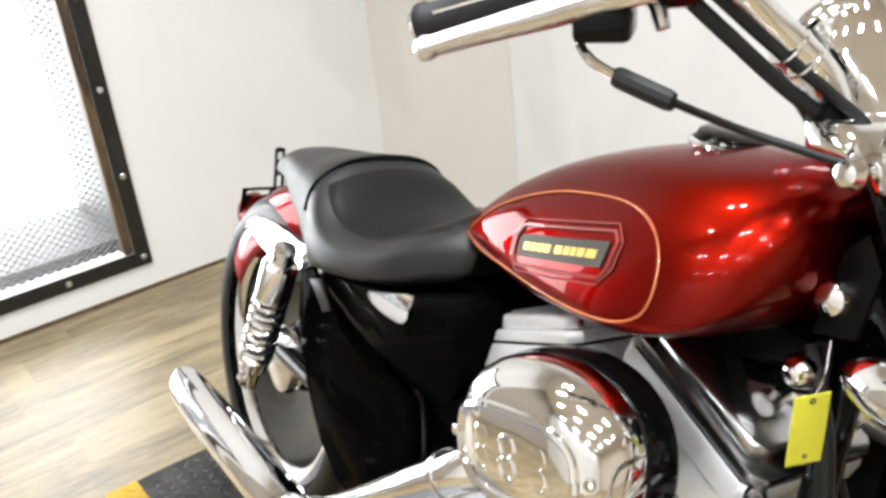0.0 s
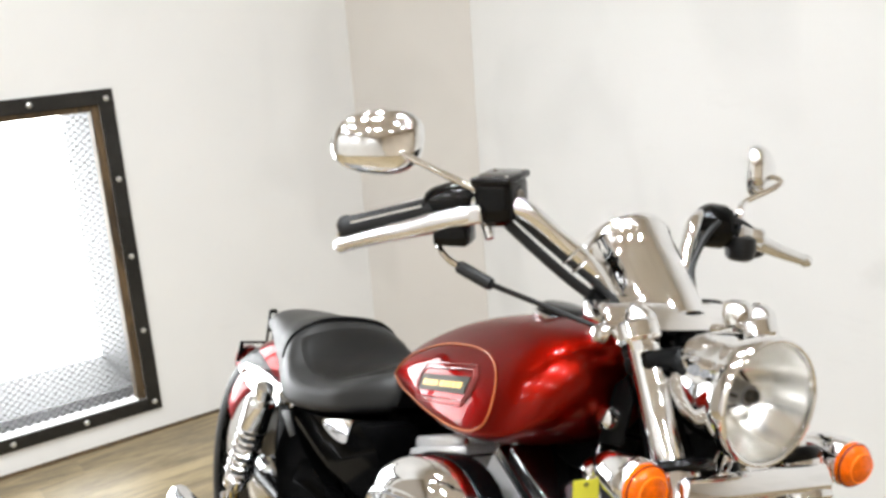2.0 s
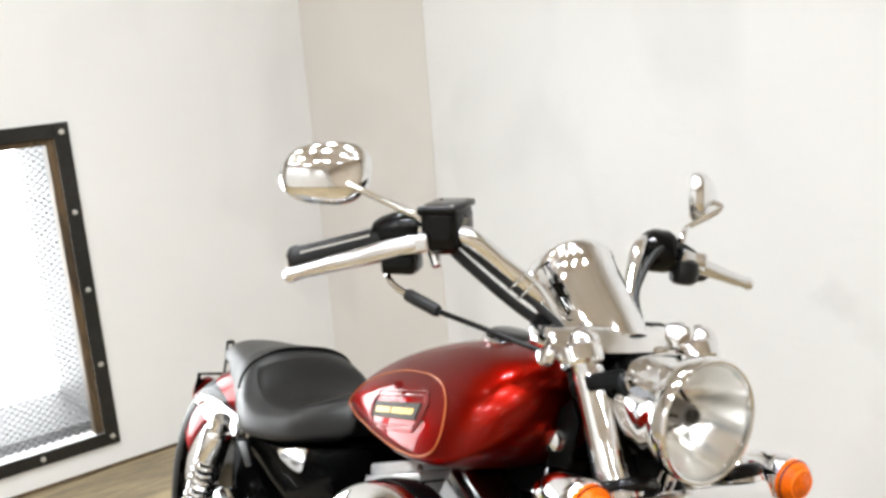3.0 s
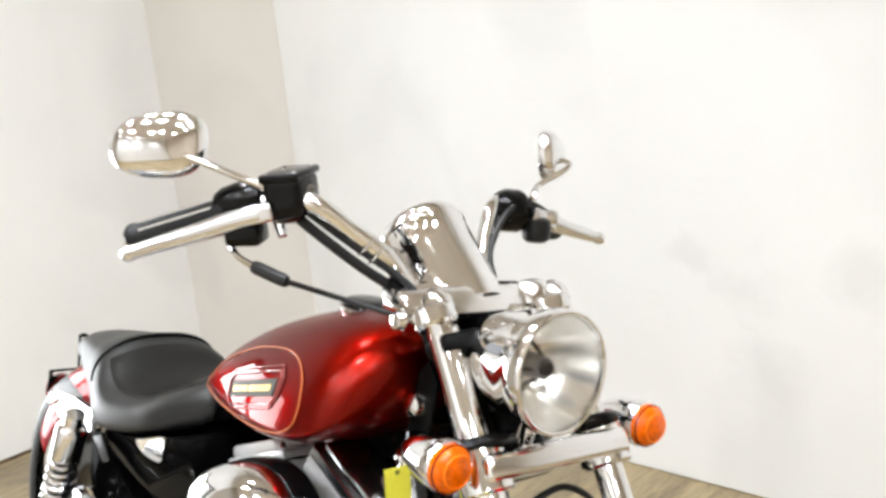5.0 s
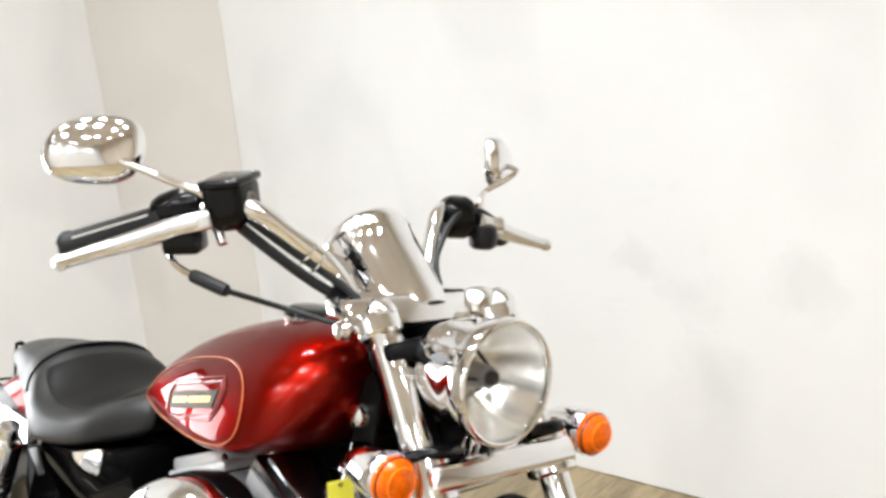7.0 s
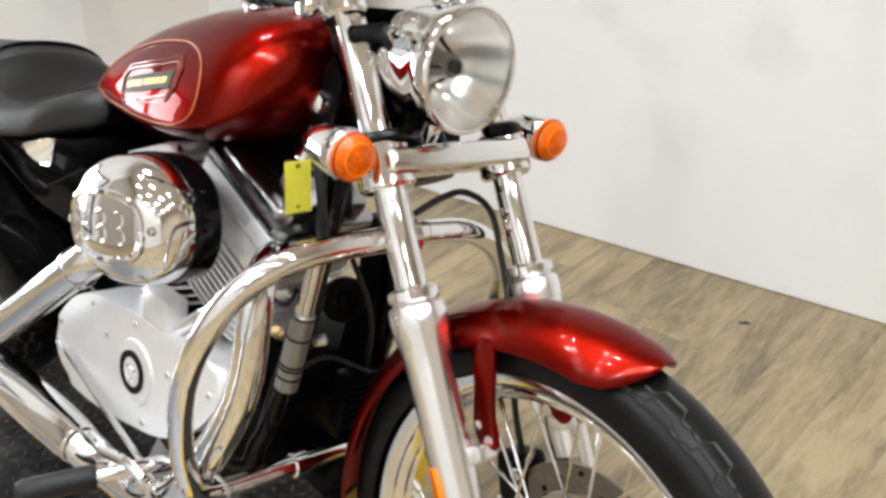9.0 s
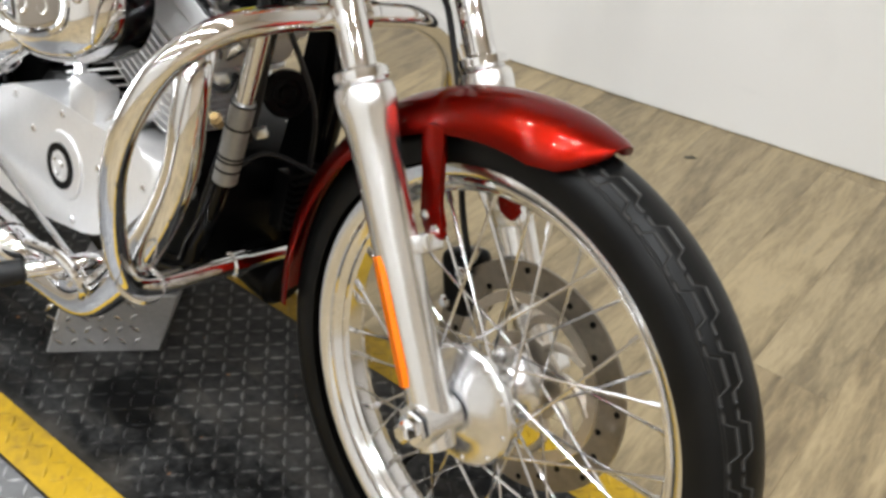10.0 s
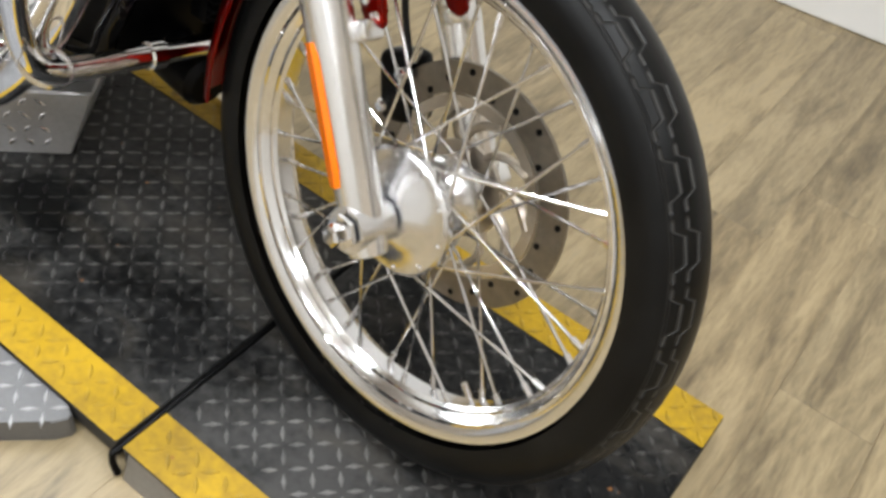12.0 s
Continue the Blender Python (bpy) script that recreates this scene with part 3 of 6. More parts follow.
def build_support_block():
    """A folded diamond-plate block under the frame."""
    a, b, c, d = Vector((-0.797, -0.079, 0.0015)), Vector((-0.660, 0.051, 0.0015)), Vector((-0.626, 0.084, 0.125)), Vector((-0.763, -0.046, 0.125))
    back = Vector((-0.12, 0.16, 0))
    bm = bmesh.new()
    front = [bm.verts.new(v) for v in (a, b, c, d)]
    rear = [bm.verts.new(v + back) for v in (a, b, c, d)]
    bm.faces.new(front)
    bm.faces.new(rear[::-1])
    for i in range(4):
        bm.faces.new((front[i], rear[i], rear[(i + 1) % 4], front[(i + 1) % 4]))
    bmesh.ops.bevel(bm, geom=bm.edges[:], offset=0.003, segments=1, affect="EDGES")
    block = thing("support_block", bm, BRIGHT_TREAD, "folded silver diamond-plate support block under the motorcycle", "support block")
    ux, uy = (b - a).normalized(), (d - a)
    uy = (uy - ux * uy.dot(ux)).normalized()
    nn = ux.cross(uy)
    m = Matrix.Translation(a + nn * 0.0005) @ Matrix((ux, uy, nn)).transposed().to_4x4()
    w, h = (b - a).length, 0.125
    lm = lug_mesh([(x, y, 0, t) for x, y, z, t in lug_grid(0.008, w - 0.004, 0.004, h - 0.006, 0, 0.026)], (0.013, 0.0040, 0.0022))
    lm.transform(m)
    tagged(part("raised_tread", lm, DULL_CHROME, block), kind="stuff")


def build_floor():
    base = thing("floor", boxed(WIN_X - 0.1, END_X + 0.1, BACK_Y - 0.1, 2.05, FLOOR_Z - 0.1, FLOOR_Z - 0.0012), WOOD, "pale oak vinyl plank floor with grey-brown streaks", "floor", kind="structure")
    pw, pl, gap = 0.152, 1.22, 0.0003

    def plank(x0, x1, y0, y1, bm=None):
        return box(x1 - x0 - gap, y1 - y0 - gap, 0.006, Matrix.Translation(((x0 + x1) / 2, (y0 + y1) / 2, 0)), 0.0005, 1, bm)

    near = finish(plank(-pw / 2, pw / 2, -pl / 2, pl / 2))
    near.materials.append(WOOD)
    far = bmesh.new()
    rng = random.Random(5)
    x = WIN_X
    while x < END_X:
        y = -4.2 - rng.uniform(0, pl)
        edge = RIGHT_Y0 + RIGHT_SLOPE * x + 0.05      # planks are cut under the wall
        while y < edge:
            if y + pl > edge:
                cut = part("plank", plank(-pw / 2, pw / 2, 0, edge - y), WOOD, base)
                cut.location = (x + pw / 2, y, FLOOR_Z - 0.003)
            elif x < 1.3 and y > -1.6:
                o = new("plank", near)
                o.location = (x + pw / 2, y + pl / 2, FLOOR_Z - 0.003)
                o.parent = base
            elif y + pl > BACK_Y:
                join(far, plank(x, x + pw, max(y, BACK_Y), y + pl))
            y += pl
        x += pw
    bmesh.ops.translate(far, vec=(0, 0, FLOOR_Z - 0.003), verts=far.verts[:])
    tagged(part("planks", far, WOOD, base), kind="stuff")


def build_chip():
    m = pose(-0.305, 1.374, FLOOR_Z, 0, 0, 30)
    bm = slab([(-0.016, -0.003), (-0.004, -0.007), (0.010, -0.005), (0.017, 0.001), (0.008, 0.004), (0.004, 0.010), (-0.002, 0.003), (-0.012, 0.004)], 0.002, m, 0.0006, 1)
    thing("debris_chip", bm, INK, "small dark chip of debris lying on the wood floor", "debris")


# ---------------------------------------------------------------- the motorcycle
# its own axes: x ahead from the front axle, y to its left, z up in its leaning frame
BIKE = pose(-0.0125, -0.0049, -0.0063, -13.511, 0.499, -5.121)
WHEEL_R = 0.345
RAKE = radians(32.2)
STEER = Matrix.Translation((0, 0, WHEEL_R)) @ Matrix.Rotation(radians(-3.41), 4, Vector((-math.sin(radians(30)), 0, math.cos(radians(30)))))
UP = Vector((-math.sin(RAKE), 0, math.cos(RAKE)))      # along the fork, in the steered frame
FORE = Vector((math.cos(RAKE), 0, math.sin(RAKE)))
FORK_Y = 0.099
AXLE_Z = 0.320
REAR = Vector((-1.524, 0, AXLE_Z))
bike = tagged(new("motorcycle"), "candy-red cruiser motorcycle with chrome engine guard, leaning on its stand", "motorcycle")
bike.matrix_world = BIKE
UPPER = pose(0.0473, -0.0251, 0.0269, -0.981, -2.258, 1.86)   # how the tank, bars and rear half sit on the frame
seat_of = {"place": Matrix()}


def sp(*p):
    """A place in the steered frame, in the motorcycle's axes."""
    return STEER @ Vector(p)


def fk(s, fore=0.0, y=0.0):
    """A place s metres up the fork from the axle, in the motorcycle's axes."""
    return STEER @ (UP * s + FORE * fore + Vector((0, y, 0)))


AXLE = Matrix(((1, 0, 0, 0), (0, 0, 1, 0), (0, -1, 0, 0), (0, 0, 0, 1)))   # z axis -> the wheel's axle (to the left)


def wheel_tyre(R0, width, rim_r, m, name_parent, label):
    """A tyre of outer radius R0 with UVs round and across."""
    n, sect = 96, []
    for k in range(25):
        a = math.pi * (k / 24 - 0.5) * 1.22
        hw, hh = width / 2, (R0 - rim_r) / 2
        y = hw * math.sin(a) * (1.0 if abs(a) < 1.5 else 0.98)
        r = R0 - hh * 1.12 + hh * 1.12 * math.copysign(abs(math.cos(a)) ** 0.85, math.cos(a))
        sect.append((y, max(r, rim_r - 0.004)))
    bm = bmesh.new()
    uv = bm.loops.layers.uv.new("UVMap")
    vs = [[bm.verts.new(m @ Vector((r * math.sin(t), y, r * math.cos(t)))) for y, r in sect] for t in (2 * math.pi * i / n for i in range(n))]
    for i in range(n):
        for j in range(len(sect) - 1):
            f = bm.faces.new((vs[i][j], vs[(i + 1) % n][j], vs[(i + 1) % n][j + 1], vs[i][j + 1]))
            for lp, (du, dv) in zip(f.loops, ((0, 0), (1, 0), (1, 1), (0, 1))):
                lp[uv].uv = ((i + du) / n, (j + dv) / 24)
    return part("tyre", bm, TYRE, name_parent, label, 60)


def front_wheel():
    m = STEER @ AXLE
    hub = bmesh.new()
    lathe([(-0.052, 0.022), (-0.050, 0.054), (-0.040, 0.058), (-0.036, 0.038), (-0.020, 0.026), (0.020, 0.026), (0.034, 0.036), (0.038, 0.046), (0.048, 0.046), (0.056, 0.030)], m, 32, hub)
    wheel = part("front_wheel", hub, DULL_CHROME, bike, "wire-spoked front wheel with polished hub")
    wheel_tyre(WHEEL_R, 0.094, 0.272, STEER, wheel, "black tyre with zigzag tread")
    rim = bmesh.new()
    prof = [(-0.035, 0.284), (-0.031, 0.286), (-0.029, 0.280), (-0.026, 0.272), (-0.019, 0.266), (-0.010, 0.256), (0.010, 0.256), (0.019, 0.266), (0.026, 0.272), (0.029, 0.280), (0.031, 0.286), (0.035, 0.284),
            (0.033, 0.274), (0.027, 0.265), (0.021, 0.259), (0.011, 0.249), (-0.011, 0.249), (-0.021, 0.259), (-0.027, 0.265), (-0.033, 0.274)]
    rings = [[m @ Vector((r * math.cos(a), r * math.sin(a), y)) for y, r in prof] for a in (2 * math.pi * i / 96 for i in range(96))]
    skin(rim, rings, False, True)
    part("rim", rim, RIM, wheel, "chrome laced rim")
    for y in (-0.0275, -0.0155, 0.0155, 0.0275):
        part("rim_bead", torus_ring(0.2655 if abs(y) > 0.02 else 0.2555, 0.0026, m @ Matrix.Translation((0, 0, y)), 96, 6), CHROME, wheel)
    # forty crossed spokes with their nipples
    for k in range(40):
        side = 1 if k % 2 else -1
        pair = (k // 2) % 2
        a_rim = 2 * math.pi * (k + 0.5) / 40
        a_hub = a_rim + (1 if pair else -1) * radians(56)
        rh = 0.064 if side < 0 else 0.043
        p = m @ Vector((rh * math.cos(a_hub), rh * math.sin(a_hub), side * 0.041))
        q = m @ Vector((0.254 * math.cos(a_rim), 0.254 * math.sin(a_rim), side * 0.007))
        bm = tube([p, q], 0.0020, 6, 1)
        d = (q - p).normalized()
        tube([q - d * 0.020, q], 0.0040, 6, 1, bm)
        part("spoke", bm, SPOKE, wheel)
    # brake disc on the far side
    disc = bmesh.new()
    lathe([(0.062, 0.151), (0.067, 0.151), (0.067, 0.114), (0.062, 0.114), (0.062, 0.151)], m, 64, disc, cap=False)
    d = part("brake_disc", disc, DISC, wheel, "drilled steel brake disc")
    car = bmesh.new()
    lathe([(0.060, 0.060), (0.066, 0.060), (0.066, 0.030), (0.060, 0.030), (0.060, 0.060)], m, 32, car, cap=False)
    lathe([(0.061, 0.112), (0.066, 0.112), (0.066, 0.098), (0.061, 0.098), (0.061, 0.112)], m, 48, car, cap=False)
    for k in range(10):      # curved arms between the two rings
        a = 2 * math.pi * k / 10
        arm = [m @ Vector((r * math.cos(a + w), r * math.sin(a + w), 0.0635)) for r, w in ((0.056, 0), (0.070, 0.10), (0.086, 0.30), (0.101, 0.55))]
        tube(arm, 0.0055, 6, 3, car)
    part("disc_carrier", car, DISC_ARM, wheel, "curved brake disc carrier")
    hole = finish(lathe([(0.0, 0.0042), (0.0012, 0.0042)], Matrix(), 8))
    for k in range(24):
        a = 2 * math.pi * k / 24
        o = part("disc_hole", hole, SATIN, wheel)
        o.matrix_local = m @ Matrix.Translation(((0.121 + 0.01 * (k % 3)) * math.cos(a), (0.121 + 0.01 * (k % 3)) * math.sin(a), 0.0608))
    # hub cap face, bolts and valve
    cap = lathe([(-0.030, 0.050), (-0.036, 0.072), (-0.040, 0.0755), (-0.048, 0.0755), (-0.051, 0.072), (-0.052, 0.060), (-0.058, 0.046), (-0.066, 0.032), (-0.069, 0.021)], m, 32)
    for k in range(10):
        a = 2 * math.pi * k / 10
        bolt(m @ Vector((0.067 * math.cos(a), 0.067 * math.sin(a), -0.0510)), (m.to_3x3() @ Vector((0, 0, -1))), 0.0034, 0.002, cap)
    part("hub_cap", cap, DULL_CHROME, wheel, "polished hub cover")
    part("bearing_spacer", lathe([(-0.060, 0.018), (-0.085, 0.018)], m, 20), SATIN, wheel)
    v0 = m @ Vector((0.250 * math.cos(radians(52)), 0.250 * math.sin(radians(52)), 0))
    v1 = m @ Vector((0.222 * math.cos(radians(52)), 0.222 * math.sin(radians(52)), -0.004))
    part("valve", tube([v0, v1], 0.004, 8, 1), DULL_CHROME, wheel)


def rear_wheel():
    m = Matrix.Translation(REAR) @ AXLE
    hub = lathe([(-0.07, 0.025), (-0.06, 0.06), (-0.045, 0.065), (-0.03, 0.045), (0.03, 0.045), (0.045, 0.065), (0.06, 0.06), (0.07, 0.025)], m, 28)
    wheel = part("rear_wheel", hub, DULL_CHROME, bike, "solid rear wheel with wide tyre")
    wheel_tyre(0.320, 0.150, 0.225, Matrix.Translation(REAR), wheel, "wide black rear tyre")
    rim = bmesh.new()
    prof = [(-0.058, 0.236), (-0.050, 0.238), (-0.045, 0.215), (-0.02, 0.205), (0.02, 0.205), (0.045, 0.215), (0.050, 0.238), (0.058, 0.236), (0.050, 0.206), (0.02, 0.196), (-0.02, 0.196), (-0.050, 0.206)]
    skin(rim, [[m @ Vector((r * math.cos(a), r * math.sin(a), y)) for y, r in prof] for a in (2 * math.pi * i / 64 for i in range(64))], False, True)
    part("rim", rim, CHROME, wheel)
    part("wheel_disc", lathe([(-0.05, 0.205), (-0.046, 0.205), (-0.030, 0.06), (-0.034, 0.06)], m, 48, cap=False), BLACK, wheel, "black wheel disc")
    part("brake_disc", lathe([(0.072, 0.145), (0.067, 0.145), (0.067, 0.075), (0.072, 0.075), (0.072, 0.145)], m, 48, cap=False), DISC, wheel)
    part("brake_caliper", box(0.10, 0.045, 0.06, Matrix.Translation(REAR + Vector((0.10, 0.085, 0.075))), 0.01), SATIN, wheel)


def fork():
    for side, nm in ((-1, "right"), (1, "left")):
        y = side * FORK_Y
        lower = lathe([(-0.035, 0.012), (-0.032, 0.022), (0.0, 0.0245), (0.06, 0.0255), (0.20, 0.0265), (0.31, 0.028), (0.335, 0.030), (0.352, 0.0335), (0.362, 0.0345), (0.372, 0.0345), (0.380, 0.033), (0.384, 0.027)],
                      along(fk(0, 0, y), fk(1, 0, y)), 28)
        lo = part("fork_slider", lower, SLIDER, bike, "polished aluminium fork slider")
        part("dust_cap", lathe([(0.384, 0.027), (0.388, 0.031), (0.398, 0.031), (0.402, 0.024)], along(fk(0, 0, y), fk(1, 0, y)), 28), CHROME, lo)
        part("axle_lug", lathe([(-0.026, 0.020), (-0.026, 0.026), (0.026, 0.026), (0.026, 0.020)], STEER @ Matrix.Translation((0, y, 0)) @ AXLE, 20), SLIDER, lo)
        # fender boss on the inner rear of the slider
        part("fender_boss", box(0.03, 0.035, 0.022, along(fk(0.200, 0.022, y - side * 0.022), fk(1, 0.022, y - side * 0.022)), 0.004), SLIDER, lo)
        part("fork_tube", lathe([(0.38, 0.0195), (0.755, 0.0195)], along(fk(0, 0, y), fk(1, 0, y)), 24), CHROME, bike, "chrome fork tube")
        part("fork_cap", lathe([(0.745, 0.022), (0.758, 0.023), (0.768, 0.017), (0.774, 0.008)], along(fk(0, 0, y), fk(1, 0, y)), 20), CHROME, bike)
    nut = bmesh.new()
    lathe([(-0.150, 0.009), (-0.147, 0.0125), (-0.134, 0.0135), (-0.133, 0.020), (-0.128, 0.020)], STEER @ AXLE, 6, nut)
    lathe([(0.128, 0.010), (0.14, 0.010)], STEER @ AXLE, 12, nut)
    lathe([(-0.13, 0.0085), (0.13, 0.0085)], STEER @ AXLE, 12, nut)
    part("front_axle", nut, CHROME, bike, "chrome axle nut")
    part("reflector", reflector_strip(-1), AMBER_DEEP, bike, "long amber side reflector")
    # lower clamp: a chrome cover bar with rounded ends
    c = box(0.050, 0.236, 0.034, Matrix.Translation(fk(0.546, 0.014)) @ STEER.to_3x3().to_4x4() @ pose(0, 0, 0, 0, -31, 0), 0.010, 3)
    low = part("lower_clamp", c, CHROME, bike, "chrome lower fork clamp cover")
    for side in (-1, 1):
        part("clamp_collar", lathe([(0.518, 0.030), (0.522, 0.034), (0.570, 0.034), (0.574, 0.030)], along(fk(0, 0, side * FORK_Y), fk(1, 0, side * FORK_Y)), 28), CHROME, low)
    part("upper_clamp", slab([(-0.02, -0.118), (0.018, -0.115), (0.035, -0.06), (0.035, 0.06), (0.018, 0.115), (-0.02, 0.118), (-0.05, 0.06), (-0.05, -0.06)], 0.024,
                             Matrix.Translation(fk(0.690)) @ STEER.to_3x3().to_4x4() @ pose(0, 0, 0, 0, -31, 0), 0.006), SATIN, bike, "black upper fork clamp")
    part("steering_stem", tube([fk(0.53, -0.035), fk(0.74, -0.035)], 0.03, 16, 1), SATIN, bike)
    part("headlamp_bracket", box(0.05, 0.06, 0.10, Matrix.Translation(fk(0.63, -0.03)), 0.012), SATIN, bike)
    part("wiring_cover", box(0.040, 0.150, 0.128, Matrix.Translation(fk(0.636, -0.055)) @ STEER.to_3x3().to_4x4() @ pose(0, 0, 0, 0, -31, 0), 0.012), SATIN, bike, "black wiring cover between the fork legs")


def reflector_strip(side):
    bm = bmesh.new()
    rows = []
    for s in np.linspace(0.046, 0.196, 9):
        taper = 1.0 if 0.055 < s < 0.187 else 0.75
        ring = []
        for f_, yy in ((-0.011, 0.0), (-0.009, 0.006), (0.009, 0.006), (0.011, 0.0)):
            ring.append(fk(float(s), -0.006 - yy * 0.45 + f_ * taper * 1.0, side * (FORK_Y + 0.0215 + yy * 0.9 + f_ * taper * 0.45)))
        rows.append(ring)
    return skin(bm, rows)


def front_fender():
    """A rounded mudguard that hugs the front tyre."""
    def ring(t, thick):
        # t: degrees from the top, forward positive
        end = max(0.0, (t - 2) / 10.0)
        hw = 0.066 * math.sqrt(max(0.02, 1 - min(1, end) ** 2 * 0.94))
        pts = []
        for k in range(13):
            b = (k / 12 - 0.5) * 2
            y = hw * math.sin(b * 1.45) / math.sin(1.45)
            drop = 0.045 * (1 - math.cos(b * 1.35)) / (1 - math.cos(1.35)) * (hw / 0.066) ** 1.4
            r = 0.368 - drop - thick - 0.002 * min(1, end)
            pts.append(STEER @ Vector((r * math.sin(radians(t)), y * (1 - thick * 6), r * math.cos(radians(t)))))
        return pts
    angles = list(range(-98, 6, 4)) + [7, 9, 10.5, 11.4, 11.9]
    rings = [ring(t, 0.0) + ring(t, 0.0025)[::-1] for t in angles]
    guard = part("front_fender", skin(bmesh.new(), rings), RED, bike, "candy-red front mudguard", 60)
    for side in (-1, 1):
        y = side * 0.064
        strut = slab([(-0.134, 0.300), (-0.104, 0.308), (-0.094, 0.262), (-0.082, 0.212), (-0.070, 0.197), (-0.080, 0.182), (-0.106, 0.194), (-0.120, 0.250)], 0.008, STEER @ at_side(y + 0.004), 0.003, 2, None, 3)
        br = part("fender_bracket", strut, RED, guard, "red mudguard bracket")
        hd = bmesh.new()
        for x, z in ((-0.084, 0.196), (-0.104, 0.206)):
            bolt(STEER @ Vector((x, y - 0.002 * side, z)), STEER.to_3x3() @ Vector((0, side, 0)), 0.008, 0.008, hd)
        part("bolt", hd, CHROME, br)


def brakes_front():
    # caliper behind the far fork leg
    bm = box(0.058, 0.05, 0.090, STEER @ Matrix.Translation((-0.135, 0.080, 0.060)) @ pose(0, 0, 0, 0, -20, 0), 0.014, 3)
    cal = part("brake_caliper", bm, SATIN, bike, "black front brake caliper")
    for dz in (-0.026, 0.026):
        part("caliper_bolt", bolt(STEER @ Vector((-0.132 + dz * 0.3, 0.054, 0.060 + dz)), STEER.to_3x3() @ Vector((0, -1, 0)), 0.009, 0.010), CHROME, cal)
    part("bleed_nipple", tube([STEER @ Vector((-0.120, 0.062, 0.105)), STEER @ Vector((-0.112, 0.058, 0.125))], [0.005, 0.003], 8, 1), DULL_CHROME, cal)
    part("brake_hose", tube([fk(0.49, -0.02, -0.05), fk(0.505, -0.02, 0.0), fk(0.507, -0.02, 0.04), fk(0.48, -0.025, 0.08), fk(0.42, -0.03, 0.085), fk(0.34, -0.035, 0.080), sp(-0.165, 0.070, 0.16), sp(-0.135, 0.07, 0.10)], 0.0045, 8), RUBBER, bike, "black rubber brake hose")


def headlamp():
    c = sp(-0.272, -0.011, 0.569)
    d = STEER.to_3x3() @ Vector((0.999, 0, 0.02))
    m = along(c, c + d)
    shell = lathe([(-0.128, 0.010), (-0.124, 0.026), (-0.112, 0.042), (-0.090, 0.056), (-0.060, 0.065), (-0.030, 0.0695), (-0.012, 0.0715), (-0.008, 0.0735), (0.002, 0.0745), (0.010, 0.0752), (0.016, 0.0740), (0.018, 0.0695), (0.012, 0.0685)], m, 48, cap=False)
    lamp = part("headlamp", shell, CHROME, bike, "round chrome headlamp", 50)
    part("bezel", torus_ring(0.0715, 0.0032, m @ Matrix.Translation((0, 0, 0.0155)), 48, 8), CHROME, lamp)
    bowl = bmesh.new()
    prof = [(-0.062, 0.018), (-0.058, 0.028), (-0.042, 0.047), (-0.018, 0.062), (0.010, 0.0685)]
    rings = []
    for hgt, r in prof:      # stepped reflector facets
        rings.append([m @ Vector(((r + 0.0022 * (k // 3 % 2) * (r > 0.02)) * math.cos(2 * math.pi * k / 48), (r + 0.0022 * (k // 3 % 2) * (r > 0.02)) * math.sin(2 * math.pi * k / 48), hgt)) for k in range(48)])
    part("reflector_bowl", skin(bowl, rings, False), REFLECTOR_BOWL, lamp, "faceted bright reflector", 30)
    part("bulb_shield", lathe([(-0.066, 0.017), (-0.045, 0.016), (-0.026, 0.0150), (-0.014, 0.0135)], m, 20), LAMP_GREY, lamp, "grey bulb hood")
    part("bulb_tip", lathe([(-0.014, 0.0090), (-0.006, 0.0085), (-0.003, 0.0040)], m, 16), SATIN, lamp)
    part("bulb_base", lathe([(-0.066, 0.024), (-0.060, 0.024), (-0.052, 0.018)], m, 24), LAMP_GREY, lamp)
    for a in (70, 190, 310):
        q = m @ Vector((0.030 * math.cos(radians(a)), 0.030 * math.sin(radians(a)), -0.052))
        part("shield_leg", tube([q, m @ Vector((0.012 * math.cos(radians(a)), 0.012 * math.sin(radians(a)), -0.020))], 0.0025, 6, 1), SATIN, lamp)
    gl = lathe([(0.012, 0.0695), (0.019, 0.062), (0.0245, 0.045), (0.028, 0.023), (0.029, 0.002), (0.0275, 0.002), (0.0265, 0.023), (0.023, 0.045), (0.0175, 0.062), (0.0105, 0.0690), (0.012, 0.0695)], m, 48, cap=False)
    o = part("lens", gl, GLASS, lamp, "clear curved glass", 60)
    o.visible_shadow = False
    part("mount", tube([c - d * 0.03 + Vector((0, 0, -0.066)), c - d * 0.04 + Vector((0, 0, -0.095))], 0.012, 12, 1), CHROME, lamp)


